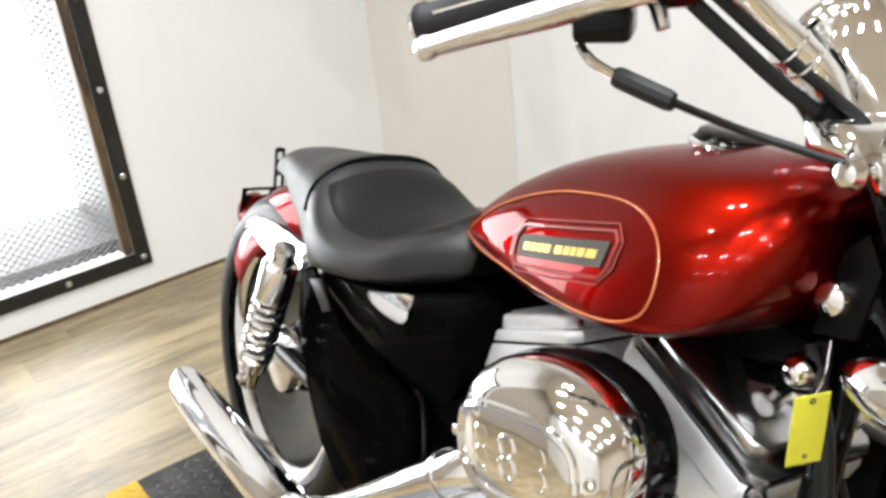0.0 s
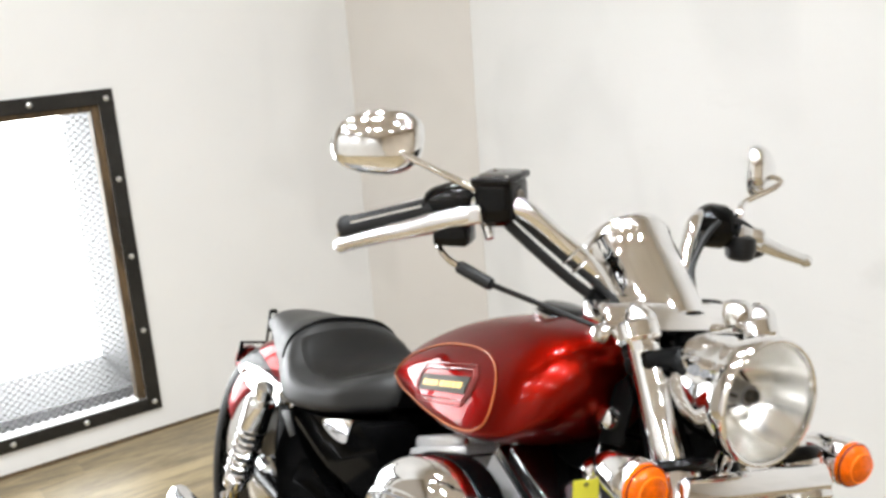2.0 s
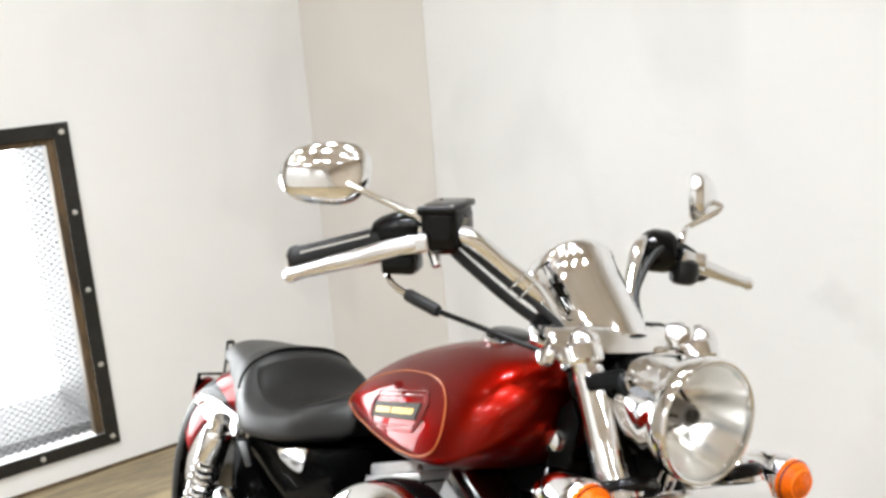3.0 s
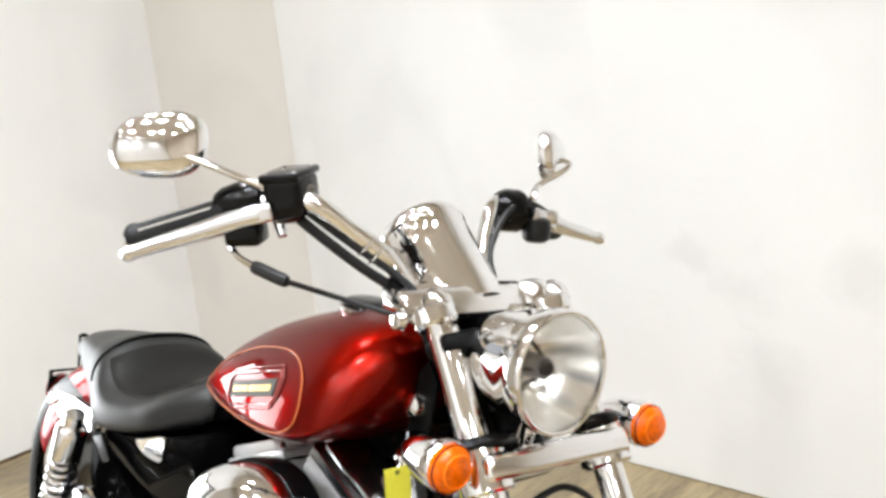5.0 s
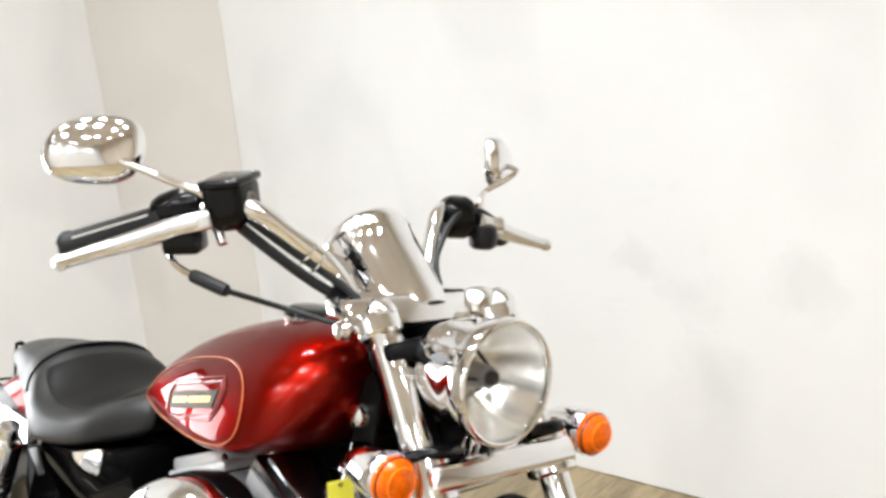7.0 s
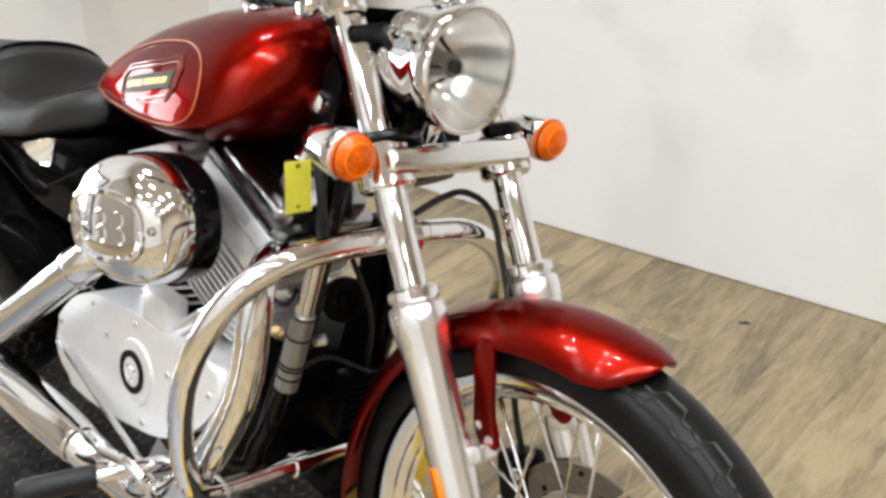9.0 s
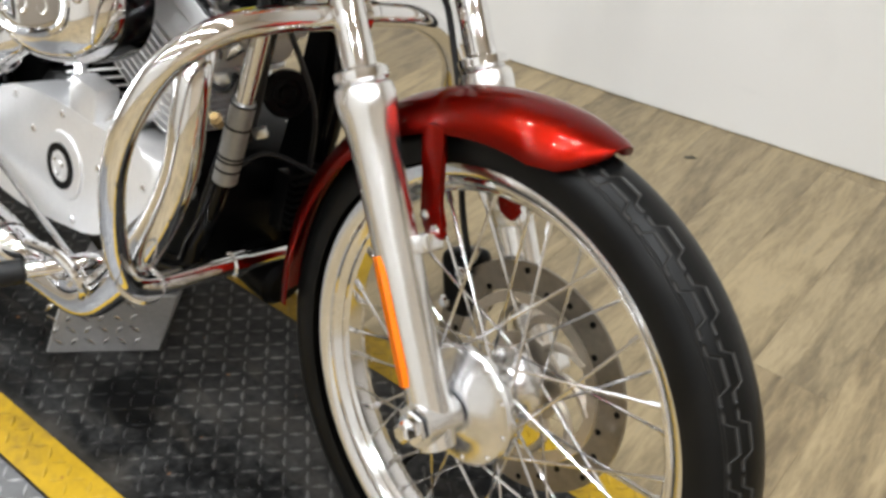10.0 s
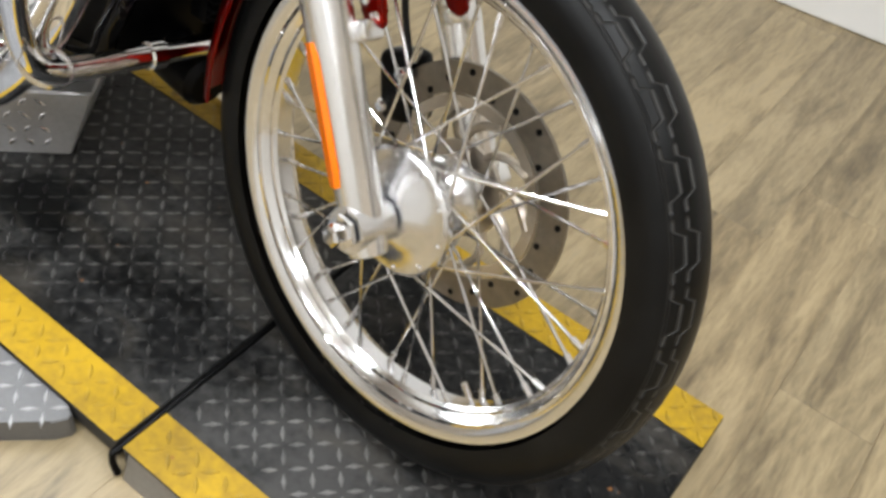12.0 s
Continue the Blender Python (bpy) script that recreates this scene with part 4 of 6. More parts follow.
def turn_signal(side):
    c = sp(-0.279, side * 0.164, 0.485)
    f = (STEER.to_3x3() @ Vector((1, 0, 0.02))).normalized()
    m = along(c, c + f)
    body = lathe([(-0.078, 0.004), (-0.074, 0.011), (-0.060, 0.019), (-0.040, 0.0255), (-0.015, 0.029), (0.0, 0.0305), (0.004, 0.0285)], m, 32)
    sig = part("turn_signal", body, CHROME, bike, "chrome bullet turn signal with amber lens")
    part("lens", lathe([(0.0, 0.0285), (0.008, 0.0285), (0.016, 0.0255), (0.022, 0.018), (0.0245, 0.008), (0.025, 0.001)], m, 32), AMBER, sig, "amber lens", 50)
    part("lens_rim", torus_ring(0.0268, 0.0022, m @ Matrix.Translation((0, 0, 0.0105)), 32, 6), AMBER_RIM, sig, "dark amber lens rim")
    part("lens_ring", torus_ring(0.0185, 0.0014, m @ Matrix.Translation((0, 0, 0.0215)), 28, 6), AMBER_DEEP, sig)
    part("stalk", tube([c - f * 0.035 + Vector((0, -side * 0.02, 0)), fk(0.575, 0.03, side * 0.10), fk(0.575, 0.02, side * 0.06)], 0.0095, 12, 4), BLACK, sig, "black mounting stalk")


def speedometer():
    """A chrome instrument cup that runs down into a chrome brow over the headlamp."""
    a, b = sp(-0.552, 0, 0.702), sp(-0.432, 0, 0.592)
    m = along(a, b)
    cup = lathe([(-0.004, 0.054), (-0.005, 0.0600), (0.001, 0.0640), (0.010, 0.0650), (0.016, 0.0640), (0.018, 0.0622), (0.050, 0.0618), (0.090, 0.0605), (0.125, 0.0590), (0.150, 0.0560), (0.160, 0.0400)], m, 56)
    s = part("speedometer", cup, CHROME, bike, "round chrome speedometer cup", 50)
    part("dial_glass", lathe([(-0.006, 0.054), (-0.007, 0.02)], m, 32), BLACK, s, "dark dial glass")
    rings = []
    for y in np.linspace(-0.124, 0.110, 29):
        q = abs(y + 0.007) / 0.117
        x = -0.398 - 0.022 * q ** 2
        top, low, deep = 0.648 - 0.006 * q ** 2, 0.614, 0.066 * (1 - 0.25 * q ** 4)
        if q > 0.93:
            top, low, deep = top - 0.010, low + 0.008, deep * 0.7
        prof = [(x - 0.004, low), (x, low + 0.004), (x - 0.002, low + 0.012), (x - 0.010, top - 0.006), (x - 0.020, top), (x - deep, top + 0.002), (x - deep - 0.004, top - 0.004), (x - deep, low + 0.002)]
        rings.append([sp(px, float(y), pz) for px, pz in prof])
    part("headlamp_brow", skin(bmesh.new(), rings), CHROME, bike, "chrome brow over the headlamp", 50)
    for side in (-1, 1):
        part("fork_top_clamp", lathe([(0.716, 0.024), (0.720, 0.028), (0.738, 0.028), (0.742, 0.024)], along(fk(0, 0, side * FORK_Y), fk(1, 0, side * FORK_Y)), 24), CHROME, bike, "chrome fork top clamp")
        part("brow_bolt", lathe([(0, 0.010), (0.008, 0.013), (0.016, 0.010), (0.018, 0.004)], along(sp(-0.415, side * 0.122, 0.612), sp(-0.415, side * 0.2, 0.612)), 16), CHROME, bike)
        if side < 0:
            continue
        dome = lathe([(-0.012, 0.0265), (0.004, 0.027), (0.012, 0.0245), (0.018, 0.018), (0.0205, 0.008), (0.021, 0.001)], along(sp(-0.425, side * 0.098, 0.630), sp(-0.440, side * 0.098, 0.70)), 24)
        part("brow_dome", dome, CHROME, bike, "domed chrome fork-top cover", 50)


def handlebar():
    pts = [(-0.686, -0.360, 0.685), (-0.625, -0.303, 0.716), (-0.572, -0.257, 0.738), (-0.530, -0.222, 0.748), (-0.504, -0.199, 0.744), (-0.490, -0.152, 0.712), (-0.472, -0.112, 0.680), (-0.469, -0.074, 0.640), (-0.472, -0.035, 0.618)]
    far = [(-0.490, 0.050, 0.620), (-0.528, 0.096, 0.640), (-0.567, 0.135, 0.693), (-0.592, 0.172, 0.738), (-0.606, 0.225, 0.736), (-0.620, 0.290, 0.718), (-0.640, 0.352, 0.694)]
    line = [sp(*p) for p in pts] + [sp(-0.478, 0.0, 0.614)] + [sp(*p) for p in far]
    bar = part("handlebar", tube(line, 0.0127, 14, 5), CHROME, bike, "chrome pullback handlebar")
    for side in (-1, 1):
        a, b = (sp(-0.588, -0.272, 0.732), sp(-0.683, -0.357, 0.6865)) if side < 0 else (sp(-0.613, 0.264, 0.728), sp(-0.642, 0.360, 0.692))
        m = along(a, b)
        L = (b - a).length
        g = lathe([(0, 0.0150), (0.003, 0.0185), (0.008, 0.0185), (0.011, 0.0165), (L - 0.014, 0.0165), (L - 0.010, 0.0185), (L - 0.004, 0.0185), (L, 0.0165)], m, 20)
        grip = part("grip", g, RUBBER, bar, "black rubber grip with bright bands")
        part("end_cap", lathe([(L - 0.001, 0.0160), (L + 0.003, 0.0150), (L + 0.005, 0.0100), (L + 0.0055, 0.0020)], m, 20), DULL_CHROME, grip, "bright grip end cap")
        for k in range(6):
            q = 2 * math.pi * k / 6 + 0.4
            rib = [m @ Vector((0.0164 * math.cos(q), 0.0164 * math.sin(q), h)) for h in (0.016, L - 0.020)]
            part("grip_band", tube(rib, 0.0019, 6, 1), CHROME, grip)
        # switch housing and lever clamp
        hm = along(sp(-0.558, -0.237, 0.750), sp(-0.606, -0.280, 0.733)) if side < 0 else along(sp(-0.592, 0.190, 0.742), sp(-0.612, 0.255, 0.730))
        part("switch_housing", lathe([(0, 0.015), (0.003, 0.021), (0.012, 0.0245), (0.034, 0.0250), (0.052, 0.0225), (0.062, 0.018)], hm, 24, sx=1.1), BLACK, bar, "glossy black switch housing")
        lc = along(sp(-0.527, -0.243, 0.735), sp(-0.577, -0.287, 0.716)) if side < 0 else along(sp(-0.566, 0.225, 0.728), sp(-0.566, 0.275, 0.714))
        part("lever_clamp", box(0.020, 0.024, 0.056, lc @ Matrix.Translation((0, 0, 0.028)), 0.005), DULL_CHROME, bar, "bright lever clamp")
        # lever, a tapered blade with a ball end
        lv = [sp(-0.540, -0.254, 0.730), sp(-0.566, -0.281, 0.718), sp(-0.583, -0.305, 0.707), sp(-0.600, -0.331, 0.696), sp(-0.613, -0.360, 0.685), sp(-0.622, -0.384, 0.676)]
        if side > 0:
            lv = [sp(-0.572, 0.240, 0.726), sp(-0.570, 0.270, 0.714), sp(-0.562, 0.305, 0.703), sp(-0.555, 0.345, 0.693), sp(-0.551, 0.368, 0.688)]
        bm = tube(lv, [0.0125, 0.0135, 0.0115, 0.0095, 0.0085], 12, 5)
        part("lever", bm, DULL_CHROME, bar, "polished lever")
        part("lever_ball", lathe([(-0.010, 0.003), (-0.007, 0.0085), (0, 0.0105), (0.007, 0.0085), (0.010, 0.003)], along(lv[-1], lv[-1] + (lv[-1] - lv[-2])), 14), DULL_CHROME, bar)
        # mirror stem and mirror
        mc = sp(-0.632, -0.344, 0.8058) if side < 0 else sp(-0.621, 0.311, 0.814)
        n = (STEER.to_3x3() @ Vector((0.83, side * 0.56, 0.06))).normalized()
        if side < 0:
            foot, bend = sp(-0.553, -0.2365, 0.736), sp(-0.547, -0.2500, 0.7636)
            tip = mc * 0.75 + bend * 0.25 + n * 0.016
            st = tube([foot, foot * 0.45 + bend * 0.55 + Vector((0.002, 0.003, 0.003)), bend, bend * 0.8 + tip * 0.2, tip], [0.0085, 0.0075, 0.0062, 0.0052, 0.0045], 12, 6)
        else:
            foot = sp(-0.5735, 0.234, 0.742)
            st = tube([foot, foot + Vector((0.0, 0.004, 0.014)), sp(-0.5866, 0.256, 0.769), sp(-0.575, 0.292, 0.791), sp(-0.5716, 0.3123, 0.805), sp(-0.588, 0.3125, 0.811), mc + n * 0.018], [0.007, 0.006, 0.005, 0.0048, 0.0048, 0.0045, 0.0045], 10, 6)
        mirror = part("mirror", mirror_shell(mc, n, side), CHROME, bike, "chrome oval mirror on a thin stem", 50)
        part("stem", st, CHROME, mirror)
        part("mirror_glass", mirror_shell(mc, n, side, True), MIRROR, mirror)
    # master cylinder on the right, clutch perch on the left
    rm = STEER @ Matrix.Translation((-0.536, -0.214, 0.754)) @ pose(0, 0, 0, 10, -6, 35)
    res = part("brake_reservoir", box(0.050, 0.068, 0.054, rm, 0.011, 3), BLACK, bar, "black brake fluid reservoir")
    part("lid", box(0.053, 0.071, 0.010, rm @ Matrix.Translation((0, 0, 0.0265)), 0.004, 3), BLACK, res, "black screwed lid")
    for dx in (-0.019, 0.019):
        for dy in (-0.027, 0.027):
            part("lid_screw", bolt(rm @ Vector((dx, dy, 0.0312)), rm.to_3x3() @ Vector((0, 0, 1)), 0.0028, 0.0015), DULL_CHROME, res)
    part("sight_glass", lathe([(0, 0.0105), (0.003, 0.0105), (0.003, 0.0075), (0.001, 0.007)], rm @ Matrix.Translation((0.0245, -0.004, 0.002)) @ pose(0, 0, 0, 0, 90, 0), 20), DISC, res, "round sight glass")
    part("perch_clamp", lathe([(-0.014, 0.017), (-0.012, 0.021), (0.012, 0.021), (0.014, 0.017)], along(sp(-0.530, -0.222, 0.740), sp(-0.572, -0.257, 0.730)), 16), BLACK, bar, "black master cylinder clamp")
    part("banjo_bolt", lathe([(0, 0.009), (0.012, 0.009), (0.014, 0.007)], along(sp(-0.508, -0.196, 0.738), sp(-0.500, -0.180, 0.746)), 8), CHROME, bar)
    part("switch_box", box(0.046, 0.040, 0.026, STEER @ Matrix.Translation((-0.563, -0.260, 0.704)) @ pose(0, 0, 0, 10, -6, 40), 0.006), BLACK, bar, "black throttle housing under the bar")
    part("perch_foot", tube([sp(-0.545, -0.226, 0.722), sp(-0.535, -0.225, 0.703)], [0.009, 0.006], 10, 1), DULL_CHROME, bar)
    part("clutch_perch", lathe([(-0.02, 0.014), (-0.015, 0.021), (0.0, 0.0235), (0.015, 0.021), (0.02, 0.012)], STEER @ Matrix.Translation((-0.567, 0.241, 0.702)), 18), PLASTIC, bar, "round black clutch switch")
    part("left_control_box", lathe([(-0.026, 0.012), (-0.023, 0.026), (-0.014, 0.0330), (0.010, 0.0335), (0.020, 0.028), (0.024, 0.014)], along(sp(-0.590, 0.196, 0.730), sp(-0.570, 0.230, 0.730)) @ Matrix.Translation((0, 0, 0.008)), 24), BLACK, bar, "rounded glossy black control housing")
    part("lever_bracket", box(0.026, 0.030, 0.022, STEER @ Matrix.Translation((-0.566, 0.262, 0.722)) @ pose(0, 0, 0, 0, 0, -20), 0.005), DULL_CHROME, bar)
    for side in (-1, 1):
        part("riser", tube([fk(0.69, -0.03, side * 0.045), sp(-0.474, side * 0.045, 0.620)], 0.016, 14, 1), CHROME, bar)
        part("riser_cap", lathe([(-0.018, 0.014), (-0.016, 0.019), (0.016, 0.019), (0.018, 0.014)], STEER @ Matrix.Translation((-0.474, side * 0.045, 0.618)) @ AXLE, 16), CHROME, bar)


def mirror_shell(c, n, side, flat=False):
    m = Matrix.Translation(c) @ n.to_track_quat("Z", "Y").to_matrix().to_4x4()
    # make the long axis level
    lvl = Vector((0, 0, 1)).cross(n).normalized()
    up = n.cross(lvl)
    m = Matrix.Translation(c) @ Matrix((lvl, up, n)).transposed().to_4x4()
    prof = [(-0.006, 0.93), (-0.0045, 0.95)] if flat else [(-0.004, 0.97), (0.0, 1.0), (0.007, 0.985), (0.015, 0.90), (0.021, 0.74), (0.025, 0.50), (0.027, 0.25), (0.0275, 0.03)]
    rings = []
    for h, s in prof:
        ring = []
        for k in range(40):
            a = 2 * math.pi * k / 40
            x = math.copysign(abs(math.cos(a)) ** 0.72, math.cos(a)) * 0.058
            y = math.copysign(abs(math.sin(a)) ** 0.78, math.sin(a)) * 0.040
            y -= 0.010 * (x / 0.058) * side * 0.6
            y *= 1.0 + 0.16 * (x / 0.058) * -side * 0.6
            ring.append(m @ Vector((x * s, y * s, h)))
        rings.append(ring)
    return skin(bmesh.new(), rings)


def cables():
    part("throttle_elbow", tube([sp(-0.570, -0.264, 0.702), sp(-0.577, -0.272, 0.689), sp(-0.562, -0.2705, 0.6755), sp(-0.5435, -0.2592, 0.6656)], 0.0042, 8, 6), CHROME, bike, "bent chrome cable elbow")
    part("elbow_nut", lathe([(-0.006, 0.004), (-0.005, 0.007), (0.005, 0.007), (0.006, 0.004)], along(sp(-0.575, -0.271, 0.694), sp(-0.566, -0.264, 0.712)), 6), SATIN, bike)
    part("cable_sleeve", tube([sp(-0.5435, -0.2592, 0.6656), sp(-0.540, -0.2575, 0.6645), sp(-0.504, -0.240, 0.6535), sp(-0.4998, -0.238, 0.6524)], [0.006, 0.0085, 0.0082, 0.006], 10, 3), RUBBER, bike, "black cable adjuster sleeve")
    part("throttle_cable", tube([sp(-0.4998, -0.238, 0.6524), sp(-0.486, -0.175, 0.632), sp(-0.450, -0.148, 0.623), sp(-0.4116, -0.1217, 0.6135), sp(-0.392, -0.080, 0.592), sp(-0.378, -0.044, 0.5657), sp(-0.360, -0.02, 0.500)], 0.0035, 8), RUBBER, bike, "black throttle cable")
    part("brake_line", tube([sp(-0.512, -0.204, 0.734), sp(-0.486, -0.152, 0.694), sp(-0.458, -0.110, 0.662), sp(-0.434, -0.094, 0.640), sp(-0.420, -0.092, 0.600), sp(-0.39, -0.05, 0.50)], 0.0050, 8), RUBBER, bike, "black brake line along the bar")
    part("wiring_loom", tube([sp(-0.530, -0.214, 0.730), sp(-0.505, -0.182, 0.700), sp(-0.482, -0.136, 0.664), sp(-0.462, -0.098, 0.640), sp(-0.45, -0.060, 0.624), sp(-0.43, -0.03, 0.60)], 0.0068, 8), RUBBER, bike, "black wiring loom under the bar")
    part("loom_grommet", lathe([(-0.014, 0.008), (-0.010, 0.014), (0.010, 0.016), (0.014, 0.010)], along(sp(-0.466, -0.102, 0.642), sp(-0.456, -0.080, 0.630)), 16), SATIN, bike)
    for q in (0.35, 0.7):
        c0, c1 = sp(-0.490, -0.150, 0.706), sp(-0.474, -0.114, 0.678)
        part("cable_tie", torus_ring(0.0155, 0.0016, along(c0.lerp(c1, q), c1), 20, 6), CHROME, bike)
    part("clutch_cable", tube([sp(-0.566, 0.258, 0.730), sp(-0.566, 0.225, 0.742), sp(-0.562, 0.180, 0.735), sp(-0.550, 0.140, 0.698), sp(-0.525, 0.112, 0.655), sp(-0.44, 0.09, 0.57)], 0.0048, 8), RUBBER, bike, "black clutch cable")


TX = (-0.965, -0.952, -0.930, -0.885, -0.820, -0.740, -0.650, -0.575, -0.514, -0.480, -0.461, -0.453)
TTOP = (0.758, 0.770, 0.7975, 0.8366, 0.8726, 0.9037, 0.9283, 0.9404, 0.9434, 0.936, 0.918, 0.896)
TBOT = (0.743, 0.736, 0.727, 0.717, 0.711, 0.719, 0.736, 0.7545, 0.782, 0.810, 0.838, 0.862)
TMID = (0.750, 0.756, 0.763, 0.770, 0.7716, 0.7710, 0.7735, 0.782, 0.800, 0.828, 0.858, 0.878)
THW = (0.064, 0.075, 0.089, 0.106, 0.126, 0.1475, 0.1665, 0.1765, 0.1715, 0.1485, 0.108, 0.052)
TANK_Y = -0.008


def tank_at(x):
    """Top, bottom, shoulder and half width at x, along smooth curves through the stations."""
    i = min(max(0, int(np.searchsorted(TX, x)) - 1), len(TX) - 2)
    h = TX[i + 1] - TX[i]
    q = min(1.0, max(0.0, (x - TX[i]) / h))
    out = []
    for arr in (TTOP, TBOT, TMID, THW):
        d = [(arr[min(k + 1, len(TX) - 1)] - arr[max(k - 1, 0)]) / (TX[min(k + 1, len(TX) - 1)] - TX[max(k - 1, 0)]) * h for k in (i, i + 1)]
        out.append((2 * q ** 3 - 3 * q * q + 1) * arr[i] + (q ** 3 - 2 * q * q + q) * d[0] + (3 * q * q - 2 * q ** 3) * arr[i + 1] + (q ** 3 - q * q) * d[1])
    return tuple(out)


def tank_y(x, z):
    """How far the tank's right side stands from the centre line."""
    top, bot, mid, hw = tank_at(x)
    e = 2.15
    k = (z - mid) / ((top - mid) if z > mid else (mid - bot))
    return TANK_Y - hw * max(0.0, 1 - min(1.0, abs(k)) ** e) ** (1 / e)


def fuel_tank():
    rings = []
    xs = [p.x for p in spline([(x, 0, 0) for x in TX], 5)]
    for x in xs:
        top, bot, mid, hw = tank_at(x)
        ring = []
        for k in range(64):
            a = 2 * math.pi * k / 64
            c, s = math.cos(a), math.sin(a)
            y = TANK_Y + hw * math.copysign(abs(c) ** (2 / 2.15), c)
            z = mid + (top - mid if s > 0 else mid - bot) * math.copysign(abs(s) ** (2 / 2.15), s)
            ring.append(Vector((x, y, z)))
        rings.append(ring)
    bm = skin(bmesh.new(), rings)
    for _ in range(3):
        bmesh.ops.smooth_vert(bm, verts=bm.verts[:], factor=0.5, use_axis_x=True, use_axis_y=True, use_axis_z=True)
    tank = part("fuel_tank", bm, RED, bike, "candy-red teardrop fuel tank", 70)

    def on(x, z, out=0.0012):
        return Vector((x, tank_y(x, z) - out, z))

    loop = PIN_LOOP
    pts = [on(x, z) for x, z in loop]
    part("pinstripe", tube(pts + pts[:1], 0.0013, 6, 6), STRIPE, tank, "orange pinstripe loop")
    # name panel: a dark plate with plain gold bars and a maroon border
    def patch(x0, x1, z0, z1, out, n=8):
        b = bmesh.new()
        lift = [[(x0 + (x1 - x0) * i / n, z0 + (z1 - z0) * j / 2 + BADGE_SLOPE * (x0 + (x1 - x0) * i / n - BADGE[0])) for i in range(n + 1)] for j in range(3)]
        front = [[b.verts.new(on(x, z, out)) for x, z in r] for r in lift]
        for j in range(2):
            for i in range(n):
                b.faces.new((front[j][i], front[j][i + 1], front[j + 1][i + 1], front[j + 1][i]))
        ret = bmesh.ops.extrude_face_region(b, geom=b.faces[:])
        bmesh.ops.translate(b, vec=(0, 0.003, 0), verts=[g for g in ret["geom"] if isinstance(g, bmesh.types.BMVert)])
        return b
    bx0, bx1, bz0, bz1 = BADGE
    for grow, r in ((0.010, 0.0019), (0.0165, 0.0012)):
        loop = [(bx0 - grow, bz0), (bx0, bz0 - grow), (bx1, bz0 - grow), (bx1 + grow, bz0), (bx1 + grow, bz1), (bx1, bz1 + grow), (bx0, bz1 + grow), (bx0 - grow, bz1)]
        fine = []
        for (xa, za), (xb, zb) in zip(loop, loop[1:] + loop[:1]):
            fine += [(xa + (xb - xa) * k / 6, za + (zb - za) * k / 6) for k in range(6)]
        ring = [on(x, z + BADGE_SLOPE * (x - bx0), 0.0006) for x, z in fine]
        part("badge_border", tube(ring + ring[:1], r, 6, 1), MAROON, tank, "maroon line round the name plate")
    badge = part("badge", patch(bx0, bx1, bz0, bz1, 0.0012), INK, tank, "dark name plate with gold lettering worn to bars")
    L = bx1 - bx0
    for a, b in ((0.08, 0.16), (0.18, 0.24), (0.26, 0.33), (0.35, 0.42), (0.48, 0.56), (0.58, 0.64), (0.66, 0.71), (0.73, 0.80), (0.82, 0.92)):
        part("letter_bar", patch(bx0 + a * L, bx0 + b * L, bz0 + 0.008, bz1 - 0.008, 0.0017), GOLD, badge)
    cap = lathe([(0.0, 0.040), (0.003, 0.042), (0.006, 0.038), (0.012, 0.036), (0.015, 0.030), (0.016, 0.012)], along((-0.618, -0.020, 0.930), (-0.612, -0.020, 1.0)), 28)
    part("filler_cap", cap, BLACK, tank, "black and chrome filler cap")
    part("cap_ring", torus_ring(0.041, 0.004, along((-0.6177, -0.020, 0.930), (-0.612, -0.020, 1.0)), 32, 8), CHROME, tank)
    part("tank_mount", slab([(-0.02, -0.05), (0.022, -0.042), (0.030, 0.02), (0.012, 0.048), (-0.006, 0.03)], 0.006, at_side(-0.060) @ Matrix.Translation((-0.444, 0.850, 0)), 0.002), SATIN, tank)
    part("mount_bolt", lathe([(0, 0.017), (0.006, 0.017), (0.014, 0.014), (0.017, 0.006)], along((-0.447, -0.064, 0.838), (-0.447, -1, 0.838)), 18), CHROME, tank, "chrome mount bolt")


PIN_LOOP = [(-0.930, 0.758), (-0.905, 0.777), (-0.863, 0.808), (-0.807, 0.836), (-0.744, 0.858), (-0.685, 0.871), (-0.631, 0.878), (-0.591, 0.875), (-0.561, 0.861), (-0.546, 0.838), (-0.545, 0.812), (-0.557, 0.794), (-0.590, 0.779), (-0.655, 0.768), (-0.735, 0.762), (-0.815, 0.757), (-0.885, 0.751)]
BADGE = (-0.770, -0.617, 0.782, 0.806)
BADGE_SLOPE = 0.25


